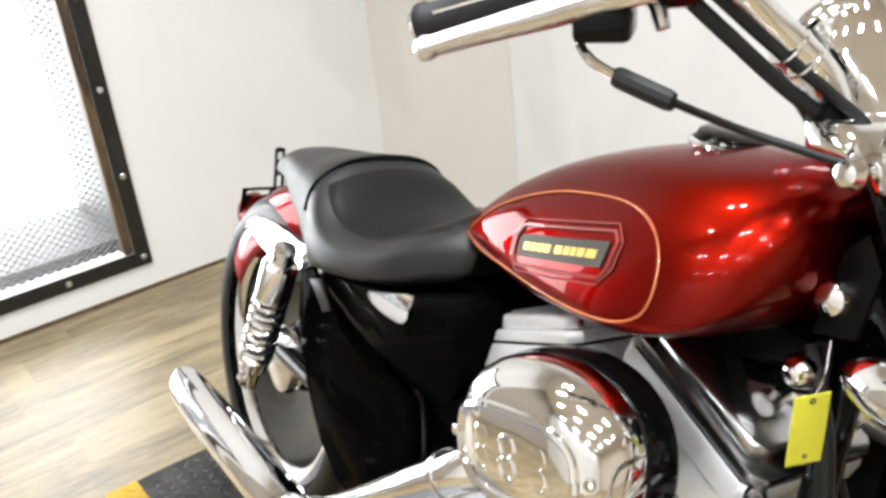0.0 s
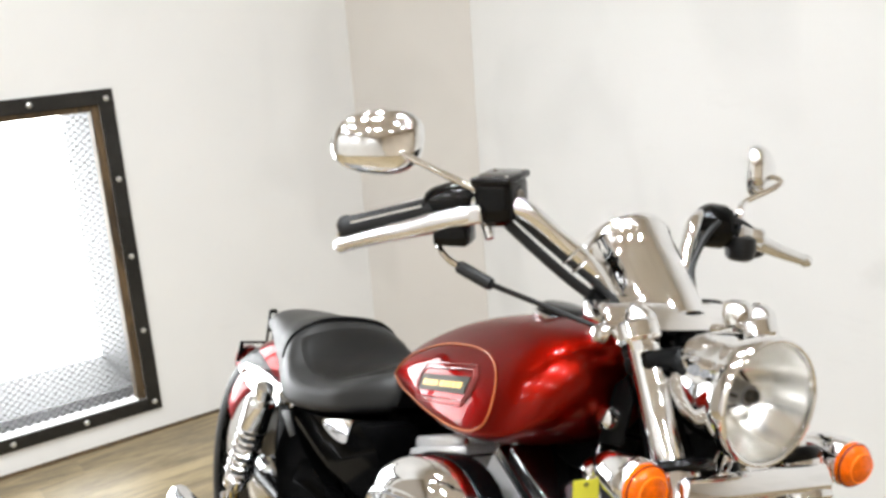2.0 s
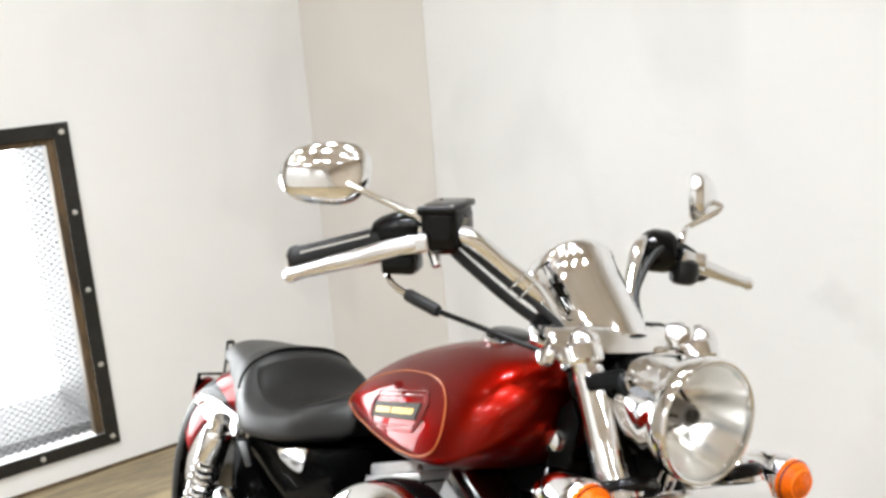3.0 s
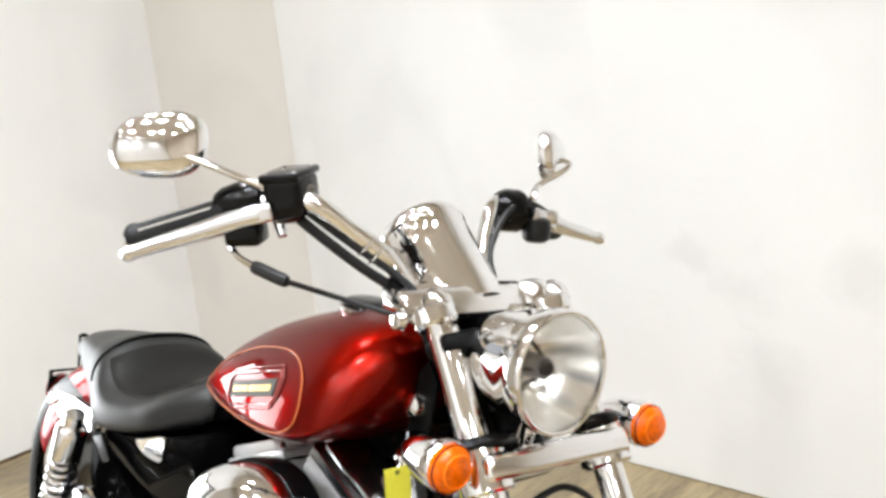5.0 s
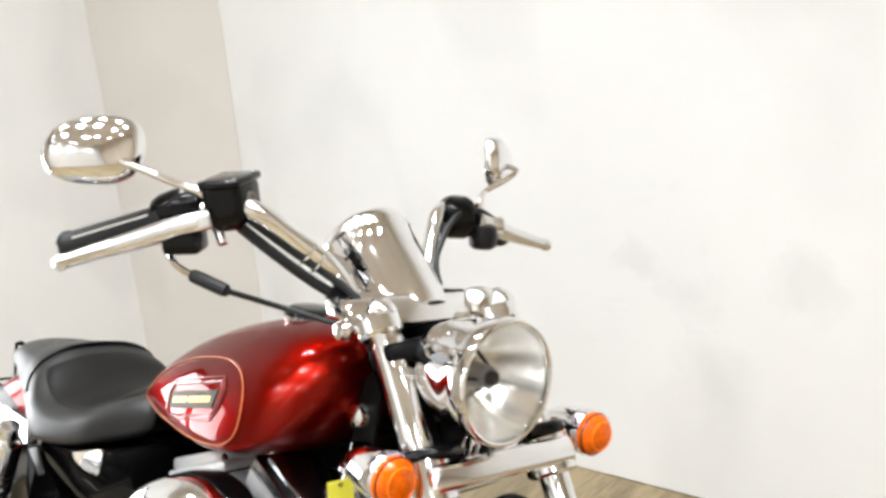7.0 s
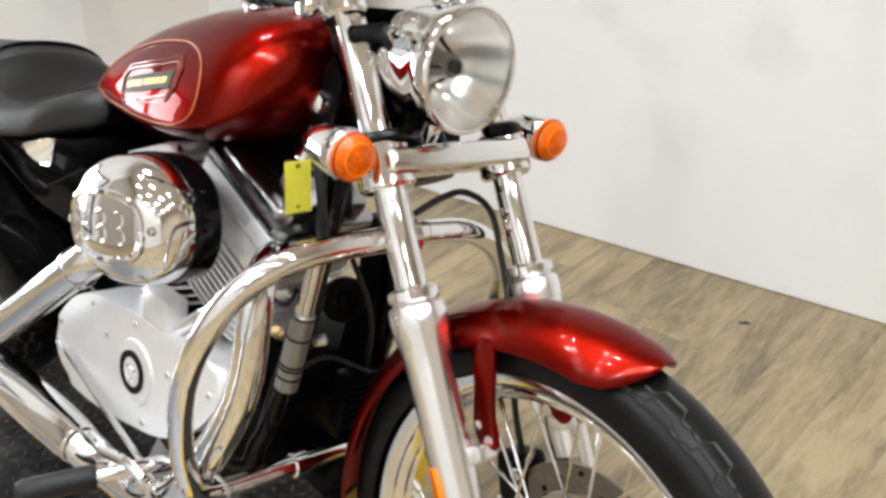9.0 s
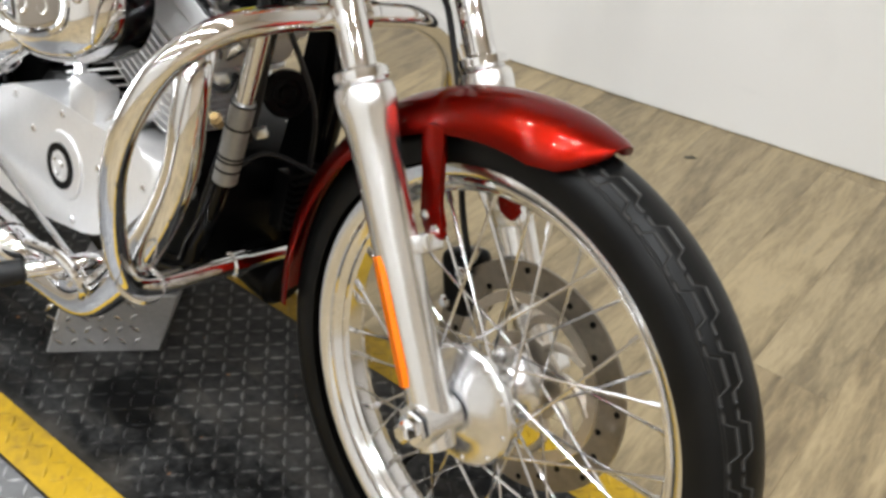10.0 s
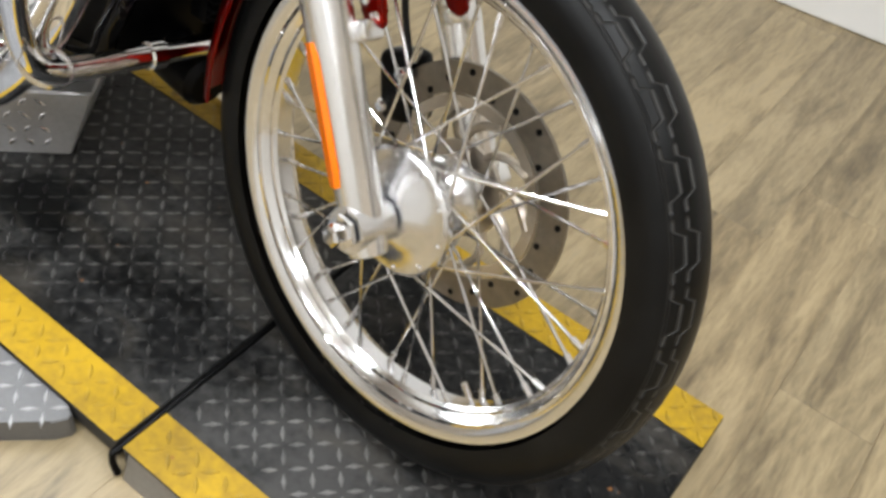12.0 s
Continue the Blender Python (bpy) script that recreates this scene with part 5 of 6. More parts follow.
def seat():
    xs = (-0.930, -0.943, -0.975, -1.03, -1.10, -1.17, -1.22, -1.26, -1.29, -1.315, -1.35, -1.40, -1.48, -1.55, -1.61, -1.645)
    tops = (0.750, 0.762, 0.757, 0.734, 0.709, 0.702, 0.714, 0.738, 0.757, 0.765, 0.763, 0.754, 0.744, 0.732, 0.706, 0.684)
    bots = (0.690, 0.678, 0.667, 0.650, 0.633, 0.620, 0.610, 0.603, 0.600, 0.602, 0.616, 0.636, 0.656, 0.668, 0.670, 0.655)
    hws = (0.074, 0.088, 0.108, 0.134, 0.149, 0.156, 0.154, 0.146, 0.136, 0.126, 0.117, 0.102, 0.080, 0.058, 0.042, 0.026)

    def ring(i):
        """One section: a soft crown, sides that flare towards the skirt, a flat underside."""
        x, t, b, w = xs[i], tops[i], bots[i], hws[i]
        nose = max(0.0, 1 - i / 4)
        out = []
        for k in range(48):
            a = 2 * math.pi * k / 48
            c, s = math.cos(a), math.sin(a)
            e = 2.5 if s > 0 else 5.0
            y = w * math.copysign(abs(c) ** (2 / e), c)
            z = (t + b) / 2 + (t - b) / 2 * math.copysign(abs(s) ** (2 / e), s)
            low = 1 - max(0.0, (z - b) / (t - b))
            q = abs(y) / w
            out.append(Vector((x - nose * 0.05 * (1 - q * q), y * (1 + 0.14 * low * (0.35 + nose)), z)))
        return out
    rings = [ring(i) for i in range(len(xs))]
    fine = [spline([r[k] for r in rings], 4) for k in range(48)]
    rings = [[fine[k][j] for k in range(48)] for j in range(len(fine[0]))]
    s = part("seat", skin(bmesh.new(), rings), LEATHER, bike, "black leather two-up seat with stitched saddle", 70)
    # the rider's pad: a raised skin over the dish, with a soft edge
    front, back = 1, 9
    def pad_at(i, k, lift):
        v = ring(i)[k]
        mid = Vector((v.x, 0, (tops[i] + bots[i]) / 2))
        return v + (v - mid).normalized() * lift
    grid = [[pad_at(i, k, 0.0045 if 5 < k < 19 else -0.002) for k in range(5, 20)] for i in range(front, back)]
    for j in (0, -1):
        grid[j] = [v - Vector((0, 0, 0.0055)) for v in grid[j]]
    cols = [spline([g[k] for g in grid], 4) for k in range(15)]
    pad = bmesh.new()
    vs = [[pad.verts.new(c[j]) for c in cols] for j in range(len(cols[0]))]
    for r0, r1 in zip(vs, vs[1:]):
        for k in range(14):
            pad.faces.new((r0[k], r0[k + 1], r1[k + 1], r1[k]))
    part("saddle_pad", pad, PAD, s, "smooth black leather rider's pad", 80)
    # welt over the back lip of the rider's saddle
    mid = (tops[9] + bots[9]) / 2
    lip = [v + Vector((0.10 * max(0, (v.z - mid)), 0, 0.001)) for v in ring(9) if v.z > mid - 0.012]
    lip.sort(key=lambda v: math.atan2(v.z - mid, v.y))
    part("welt", tube(lip, 0.0045, 8, 3), SATIN, s, "black welt behind the saddle")
    part("seat_pan", slab([(-0.95, 0.05), (-1.25, 0.12), (-1.5, 0.07), (-1.5, -0.07), (-1.25, -0.12), (-0.95, -0.05)], 0.02, Matrix.Translation((0, 0, 0.622)) @ pose(0, 0, 0, 0, 2, 0), 0.004), SATIN, s)


def rear_fender():
    hub = Vector((-1.455, 0.005, 0.321))

    def ring(t, thick):
        pts = []
        hw = 0.089
        for k in range(17):
            b = (k / 16 - 0.5) * 2
            y = hw * math.sin(b * 1.4) / math.sin(1.4)
            drop = 0.118 * abs(b) ** 2.8
            r = 0.364 - drop - thick
            pts.append(hub + Vector((r * math.sin(radians(t)), y * (1 - thick * 6), r * math.cos(radians(t)))))
        return pts
    rings = [ring(t, 0.0) + ring(t, 0.003)[::-1] for t in range(-62, 44, 4)]
    f = part("rear_fender", skin(bmesh.new(), rings), RED, bike, "candy-red rear mudguard", 60)
    for side in (-1, 1):
        out = STRUT
        st = slab(out, 0.012, at_side(0.005 + side * 0.117 + 0.006), 0.004, 3, None, 2)
        strut = part("fender_strut", st, CHROME, f, "chrome mudguard strut")
        for x, z in ((-1.26, 0.603), (-1.32, 0.605), (-1.393, 0.597)):
            part("strut_bolt", bolt((x, 0.005 + side * 0.123, z), (0, side, 0), 0.009, 0.008), CHROME, strut)
    # number plate bracket behind
    pm = Matrix.Translation((-1.800, 0.030, 0.567)) @ pose(0, 0, 0, 0, 14, 0)
    bm = box(0.004, 0.130, 0.040, pm @ Matrix.Translation((0, 0, -0.008)), 0.001)
    box(0.004, 0.130, 0.006, pm @ Matrix.Translation((0, 0, 0.027)), 0.001, 2, bm)
    for y in (-0.060, 0.0, 0.060):
        box(0.004, 0.010, 0.016, pm @ Matrix.Translation((0, y, 0.020)), 0.001, 2, bm)
    br = part("plate_bracket", bm, SATIN, f, "empty slotted black number plate bracket")
    bm = box(0.004, 0.006, 0.090, Matrix.Translation((-1.765, 0.023, 0.638)), 0.001)
    box(0.004, 0.006, 0.090, Matrix.Translation((-1.765, 0.039, 0.638)), 0.001, 2, bm)
    for z in (0.597, 0.632, 0.655, 0.680):
        box(0.004, 0.012, 0.010, Matrix.Translation((-1.765, 0.031, z)), 0.001, 2, bm)
    part("bracket_post", bm, SATIN, br)
    part("bracket_arm", tube([(-1.73, 0.02, 0.60), (-1.765, 0.031, 0.598), (-1.795, 0.03, 0.58)], 0.007, 8, 3), SATIN, br)
    part("tail_lamp", lathe([(-0.02, 0.028), (0.0, 0.034), (0.03, 0.032), (0.045, 0.020)], along((-1.80, 0, 0.54), (-1.95, 0, 0.50)), 24, sx=0.9, sy=1.3), RED, f, "red tail lamp")


STRUT = [(-1.294, 0.622), (-1.296, 0.596), (-1.38, 0.564), (-1.448, 0.562), (-1.517, 0.572), (-1.574, 0.584), (-1.539, 0.612), (-1.432, 0.622), (-1.344, 0.619)]


def shocks():
    for side in (-1, 1):
        y = side * 0.152
        a, b = Vector((-1.338, y, 0.606)), Vector((-1.448, y, 0.345))
        m, L = along(a, b), (Vector((-1.338, y, 0.606)) - Vector((-1.448, y, 0.345))).length
        body = lathe([(-0.016, 0.010), (-0.014, 0.019), (0.010, 0.021), (0.018, 0.028), (0.022, 0.030), (0.085, 0.030), (0.088, 0.026)], m, 28)
        s = part("shock_absorber", body, RIM, bike, "chrome rear shock absorber with exposed spring")
        turns, n = 9, 160
        coil = [m @ Vector((0.0255 * math.cos(2 * math.pi * turns * i / n), 0.0255 * math.sin(2 * math.pi * turns * i / n), 0.070 + (L - 0.125) * i / n)) for i in range(n + 1)]
        part("spring", tube(coil, 0.0050, 8, 1), RIM, s, "chrome coil spring")
        part("damper", lathe([(0.05, 0.0195), (L - 0.06, 0.0195)], m, 20), CHROME, s)
        part("lower_body", lathe([(L - 0.065, 0.022), (L - 0.06, 0.027), (L - 0.035, 0.027), (L - 0.02, 0.016), (L + 0.016, 0.014)], m, 20), RIM, s)
        for p in (a, b):
            part("mount_bolt", bolt(p, (0, side, 0), 0.012, 0.022), CHROME, s)


def side_cover():
    bm = bmesh.new()
    out = [(-1.262, 0.610), (-1.174, 0.6226), (-1.017, 0.651), (-0.890, 0.688), (-0.856, 0.678), (-0.860, 0.633), (-0.885, 0.572), (-0.935, 0.522), (-0.9935, 0.500), (-1.0725, 0.506), (-1.1616, 0.534), (-1.23, 0.567)]
    slab(out, 0.10, at_side(-0.058), 0.030, 4, bm, 3)
    for v in bm.verts:
        v.co.y += max(0.0, 0.655 - v.co.z) * 0.45
    c = part("oil_tank_cover", bm, COVER, bike, "gloss black oil tank cover", 60)
    em = slab([(-1.076, 0.634), (-1.010, 0.656), (-0.950, 0.674), (-0.954, 0.652), (-0.975, 0.628), (-1.002, 0.616), (-1.040, 0.614), (-1.064, 0.622)], 0.008, at_side(-0.153), 0.003, 2, None, 3)
    for v in em.verts:
        v.co.y += max(0.0, 0.655 - v.co.z) * 0.45
    part("chrome_emblem", em, CHROME, c, "half-oval chrome emblem")
    part("side_trim", slab([(-1.235, 0.600), (-1.200, 0.612), (-1.165, 0.575), (-1.185, 0.566)], 0.004, at_side(-0.153), 0.001), PLASTIC, c)
    # black inner mudguard and belt guard between the cover and the rear wheel
    inner = [(-1.380, 0.580), (-1.300, 0.560), (-1.183, 0.490), (-1.040, 0.470), (-1.030, 0.330), (-1.180, 0.250), (-1.270, 0.300), (-1.360, 0.430)]
    part("inner_mudguard", slab(inner, 0.030, at_side(-0.070), 0.010, 3, None, 3), COVER, c, "gloss black inner mudguard")
    part("left_cover", slab(out, 0.08, at_side(0.14), 0.025, 3, None, 3), BLACK, bike)


def engine():
    case = bmesh.new()
    slab([(-0.95, 0.33), (-0.90, 0.43), (-0.74, 0.47), (-0.55, 0.47), (-0.48, 0.42), (-0.475, 0.33), (-0.51, 0.25), (-0.60, 0.195), (-0.80, 0.20), (-0.92, 0.25)], 0.21, at_side(0.115), 0.02, 2, case, 2)
    eng = part("engine", case, SATIN, bike, "silver and black V-twin engine")
    cover = [(-0.913, 0.390), (-0.856, 0.4256), (-0.782, 0.4444), (-0.695, 0.4546), (-0.629, 0.4565), (-0.568, 0.462), (-0.510, 0.472), (-0.475, 0.462), (-0.468, 0.425), (-0.520, 0.350), (-0.605, 0.292), (-0.688, 0.268), (-0.760, 0.253), (-0.837, 0.241), (-0.920, 0.243), (-0.9625, 0.272), (-0.964, 0.325)]
    part("cam_cover", slab(cover, 0.075, at_side(-0.095), 0.016, 4, None, 3), SILVER, eng, "silver painted cam cover", 50)
    part("timer_cover", lathe([(0.0, 0.052), (0.006, 0.050), (0.008, 0.036)], along((-0.690, -0.168, 0.364), (-0.690, -1, 0.364)), 36), SILVER, eng)
    ring = lathe([(0.008, 0.034), (0.011, 0.034), (0.011, 0.024), (0.008, 0.023)], along((-0.690, -0.168, 0.364), (-0.690, -1, 0.364)), 36, cap=False)
    part("timer_ring", ring, SATIN, eng, "black ring on the timing cover")
    tc = part("timer_centre", lathe([(0.006, 0.024), (0.010, 0.023), (0.011, 0.017), (0.009, 0.016), (0.009, 0.009), (0.013, 0.008), (0.014, 0.001)], along((-0.690, -0.168, 0.364), (-0.690, -1, 0.364)), 28), SILVER, eng, "silver ribbed timer cap")
    for k in range(3):
        a = k * 2.094 + 0.5
        part("cap_screw", bolt((-0.690 + 0.0125 * math.cos(a), -0.178, 0.364 + 0.0125 * math.sin(a)), (0, -1, 0), 0.0028, 0.003), CHROME, tc)
    for x, z in ((-0.940, 0.340), (-0.835, 0.418), (-0.70, 0.440), (-0.57, 0.446), (-0.492, 0.420), (-0.545, 0.352), (-0.66, 0.290), (-0.80, 0.262), (-0.78, 0.385), (-0.60, 0.400)):
        part("cover_screw", bolt((x, -0.168, z), (0, -1, 0), 0.0062, 0.005), DULL_CHROME, eng)
    for nm, foot, tilt in (("front_cylinder", Vector((-0.620, -0.045, 0.478)), 22.5), ("rear_cylinder", Vector((-0.690, -0.050, 0.436)), -22.5)):
        ax = Vector((math.sin(radians(tilt)), 0, math.cos(radians(tilt))))
        m = along(foot, foot + ax)
        cyl = part(nm, lathe([(0.0, 0.062), (0.20, 0.062)], m, 24), SATIN, eng, "finned cylinder")
        square = [(0.075 * math.copysign(abs(math.cos(a)) ** 0.24, math.cos(a)), 0.087 * math.copysign(abs(math.sin(a)) ** 0.24, math.sin(a))) for a in (2 * math.pi * k / 28 for k in range(28))]
        fin = finish(slab(square, 0.0032, Matrix.Identity(4), 0.0008, 1))
        part("cylinder_head", slab([(x * 1.12, y * 1.10) for x, y in square], 0.050, m @ Matrix.Translation((0, 0, 0.158)), 0.005, 2), SILVER, cyl, "smooth silver cylinder head", 40)
        for k in range(11):
            o = part("cooling_fin", fin, SILVER, cyl)
            s = 1.0 if k < 10 else 1.10
            o.matrix_local = m @ Matrix.Translation((0, 0, 0.028 + 0.0118 * k)) @ Matrix.Diagonal((s, s, 1, 1))
        plan = [(-0.088, -0.086), (-0.074, -0.100), (0.074, -0.100), (0.088, -0.086), (0.088, 0.086), (0.074, 0.100), (-0.074, 0.100), (-0.088, 0.086)]
        rb = part("rocker_box", slab(plan, 0.030, m @ Matrix.Translation((0, 0, 0.205)), 0.004, 2), SILVER, eng, "silver rocker box", 40)
        part("rocker_gasket", slab([(x * 0.97, y * 0.97) for x, y in plan], 0.003, m @ Matrix.Translation((0, 0, 0.2348)), 0.0), SATIN, rb)
        # front rocker top: dark reflections put into its colour, the rear stays silver
        part("rocker_middle", slab([(x * 0.985, y * 0.985) for x, y in plan], 0.014, m @ Matrix.Translation((0, 0, 0.2374)), 0.003, 2), HEAD_DIM if tilt > 0 else SILVER, rb, "", 40)
        part("rocker_lid", slab([(x * 0.90, y * 0.80) for x, y in plan], 0.018, m @ Matrix.Translation((0, 0, 0.2514)), 0.006, 3), HEAD_DIM if tilt > 0 else SILVER, rb, "", 50)
        for x in (-0.06, 0.0, 0.06):
            for y in (-0.075, 0.075):
                part("rocker_bolt", bolt(m @ Vector((x, y, 0.253)), ax, 0.007, 0.012), CHROME, rb)
        for y in (-0.060,):
            off = 0.035 if tilt > 0 else -0.03
            part("pushrod_tube", tube([Vector((foot.x + off * 0.2, -0.150, 0.44)), m @ Vector((off * 0.6, -0.098, 0.20))], [0.013, 0.0095], 14, 1), CHROME, cyl)
            part("pushrod_tube", tube([Vector((foot.x - off * 0.6, -0.152, 0.44)), m @ Vector((-off * 0.7, -0.098, 0.20))], [0.013, 0.0095], 14, 1), CHROME, cyl)
    # tappet block between the cover and the cylinders
    part("tappet_block", box(0.070, 0.040, 0.055, Matrix.Translation((-0.655, -0.150, 0.478)), 0.007), SILVER, eng)
    part("oil_filter", lathe([(0, 0.036), (0.004, 0.039), (0.085, 0.039), (0.095, 0.030)], along((-0.50, 0.03, 0.27), (-0.37, 0.03, 0.26)), 24), SATIN, eng, "black oil filter")
    part("intake_manifold", tube([(-0.655, -0.06, 0.64), (-0.655, -0.17, 0.655)], 0.03, 16, 1), SATIN, eng)


def air_cleaner():
    cx, cz, tilt = -0.610, 0.650, 12.0
    def oval(a, b, n=56, e=2.3):
        out = []
        for k in range(n):
            t = 2 * math.pi * k / n
            x = a * math.copysign(abs(math.cos(t)) ** (2 / e), math.cos(t))
            y = b * math.copysign(abs(math.sin(t)) ** (2 / e), math.sin(t))
            out.append((x, y))
        return out
    base = at_side(0) @ Matrix.Translation((cx, cz, 0)) @ pose(0, 0, 0, 0, 0, tilt)
    def lofted(prof):
        return skin(bmesh.new(), [[base @ Vector((x * 1.0, y * 1.0, h)) for x, y in oval(0.112 * s, 0.0855 * s)] for h, s in prof])
    back = part("air_cleaner", lofted([(0.156, 0.96), (0.160, 0.995), (0.180, 1.015), (0.192, 1.015), (0.196, 1.01), (0.197, 0.98)]), BLACK, bike, "oval air cleaner with domed chrome cover")
    part("cover", lofted([(0.195, 0.985), (0.203, 1.0), (0.222, 0.985), (0.238, 0.93), (0.250, 0.82), (0.257, 0.66), (0.260, 0.45), (0.261, 0.2), (0.261, 0.02)]), CHROME, back, "domed chrome cover", 50)
    # embossed oval panel with three raised figures too worn to read
    face = base @ Matrix.Translation((-0.004, -0.004, 0.2595))
    rim = [face @ Vector((x, y, -0.001 - 0.006 * (x / 0.08) ** 2)) for x, y in oval(0.084, 0.043, 40, 2.8)]
    part("embossed_rim", tube(rim + rim[:1], 0.0058, 8, 1), CHROME, back)
    for k, dx in enumerate((-0.042, 0.0, 0.042)):
        for dy in (-0.010, 0.010):
            part("embossed_figure", torus_ring(0.0105, 0.0036, face @ Matrix.Translation((dx, dy, -0.0005 - 0.004 * (dx / 0.06) ** 2)), 20, 8), CHROME, back)
    for s in (-1, 1):
        part("cover_screw", bolt(face @ Vector((s * 0.098, 0.0, -0.012)), (0, -1, 0), 0.006, 0.005), CHROME, back)


def exhaust():
    r = 0.0235
    up = [(-0.690, -0.09, 0.606), (-0.700, -0.155, 0.594), (-0.735, -0.200, 0.556), (-0.80, -0.210, 0.503), (-0.884, -0.213, 0.437), (-0.98, -0.216, 0.362), (-1.05, -0.219, 0.312), (-1.12, -0.222, 0.284), (-1.18, -0.224, 0.277)]
    ex = part("exhaust", tube(up, [0.022, 0.024, 0.027, 0.028, 0.028, 0.028, 0.028, 0.029, 0.030], 20), CHROME, bike, "chrome staggered dual exhaust with slash-cut mufflers")
    lowp = [(-0.450, -0.110, 0.640), (-0.415, -0.155, 0.650), (-0.384, -0.190, 0.630), (-0.373, -0.200, 0.585), (-0.378, -0.200, 0.502), (-0.406, -0.200, 0.422), (-0.460, -0.200, 0.328), (-0.509, -0.203, 0.264), (-0.56, -0.208, 0.224), (-0.66, -0.212, 0.214), (-0.76, -0.203, 0.252), (-0.95, -0.200, 0.250)]
    lowp = [UPPER.inverted() @ Vector(p) if p[0] > -0.7 else p for p in lowp]
    part("front_pipe", tube(lowp, [0.019, 0.020, 0.021, 0.022, 0.0225, 0.024, 0.027, 0.029, 0.030, 0.030, 0.030, 0.030], 20), CHROME, ex, "chrome front header pipe")
    for a, b in (((-1.12, -0.223, 0.280), (-1.590, -0.226, 0.290)), ((-0.74, -0.203, 0.252), (-1.28, -0.195, 0.245))):
        m = along(a, b)
        L = (Vector(b) - Vector(a)).length
        bm = lathe([(0.0, 0.030), (0.004, 0.032), (0.02, 0.0325), (0.026, 0.034), (0.10, 0.037), (0.20, 0.038), (L - 0.12, 0.038), (L - 0.03, 0.036), (L, 0.034), (L, 0.031), (L - 0.05, 0.029)], m, 32)
        # slash-cut the tail
        inv = m.inverted()
        for v in bm.verts:
            q = inv @ v.co
            if q.z > L - 0.14:
                v.co = m @ Vector((q.x, q.y, q.z - (q.z - (L - 0.14)) / 0.14 * max(0.0, (0.045 + (m.to_3x3() @ Vector((q.x, q.y, 0))).z * -1)) * 1.1))
        part("muffler", bm, CHROME, ex, "tapered chrome muffler")
    for p, q in (((-0.765, -0.205, 0.531), (-0.79, -0.209, 0.511)), ((-1.05, -0.219, 0.312), (-1.08, -0.220, 0.300)), ((-0.44, -0.190, 0.330), (-0.455, -0.192, 0.30))):
        part("hose_clamp", lathe([(0, 0.0305), (0, 0.0318), (0.008, 0.0318), (0.008, 0.0305)], along(p, q), 24, cap=False), DULL_CHROME, ex)


def engine_guard():
    right = [(-0.272, -0.040, 0.724), (-0.272, -0.107, 0.722), (-0.274, -0.189, 0.720), (-0.280, -0.250, 0.706), (-0.297, -0.293, 0.667), (-0.322, -0.308, 0.608), (-0.347, -0.306, 0.548), (-0.374, -0.290, 0.480), (-0.408, -0.258, 0.392), (-0.420, -0.232, 0.338), (-0.424, -0.196, 0.316), (-0.423, -0.150, 0.313), (-0.420, -0.080, 0.316), (-0.420, 0.0, 0.317)]
    left = [(-0.420, 0.060, 0.317), (-0.422, 0.130, 0.312), (-0.420, 0.190, 0.325), (-0.405, 0.232, 0.375), (-0.385, 0.245, 0.450), (-0.345, 0.228, 0.555), (-0.312, 0.180, 0.630), (-0.289, 0.115, 0.684), (-0.276, 0.040, 0.716)]
    loop = right + left
    g = part("engine_guard", tube(loop + loop[:1], 0.0155, 16, 5, None, False), CHROME, bike, "chrome tubular engine guard")
    part("guard_clamp", lathe([(-0.012, 0.0165), (-0.010, 0.0195), (0.010, 0.0195), (0.012, 0.0165)], along((-0.420, -0.060, 0.3165), (-0.420, 0.0, 0.317)), 20), CHROME, g)
    part("guard_clamp", lathe([(-0.02, 0.0165), (-0.018, 0.020), (0.018, 0.020), (0.02, 0.0165)], along((-0.265, -0.08, 0.725), (-0.270, -0.107, 0.722)), 20), CHROME, g)


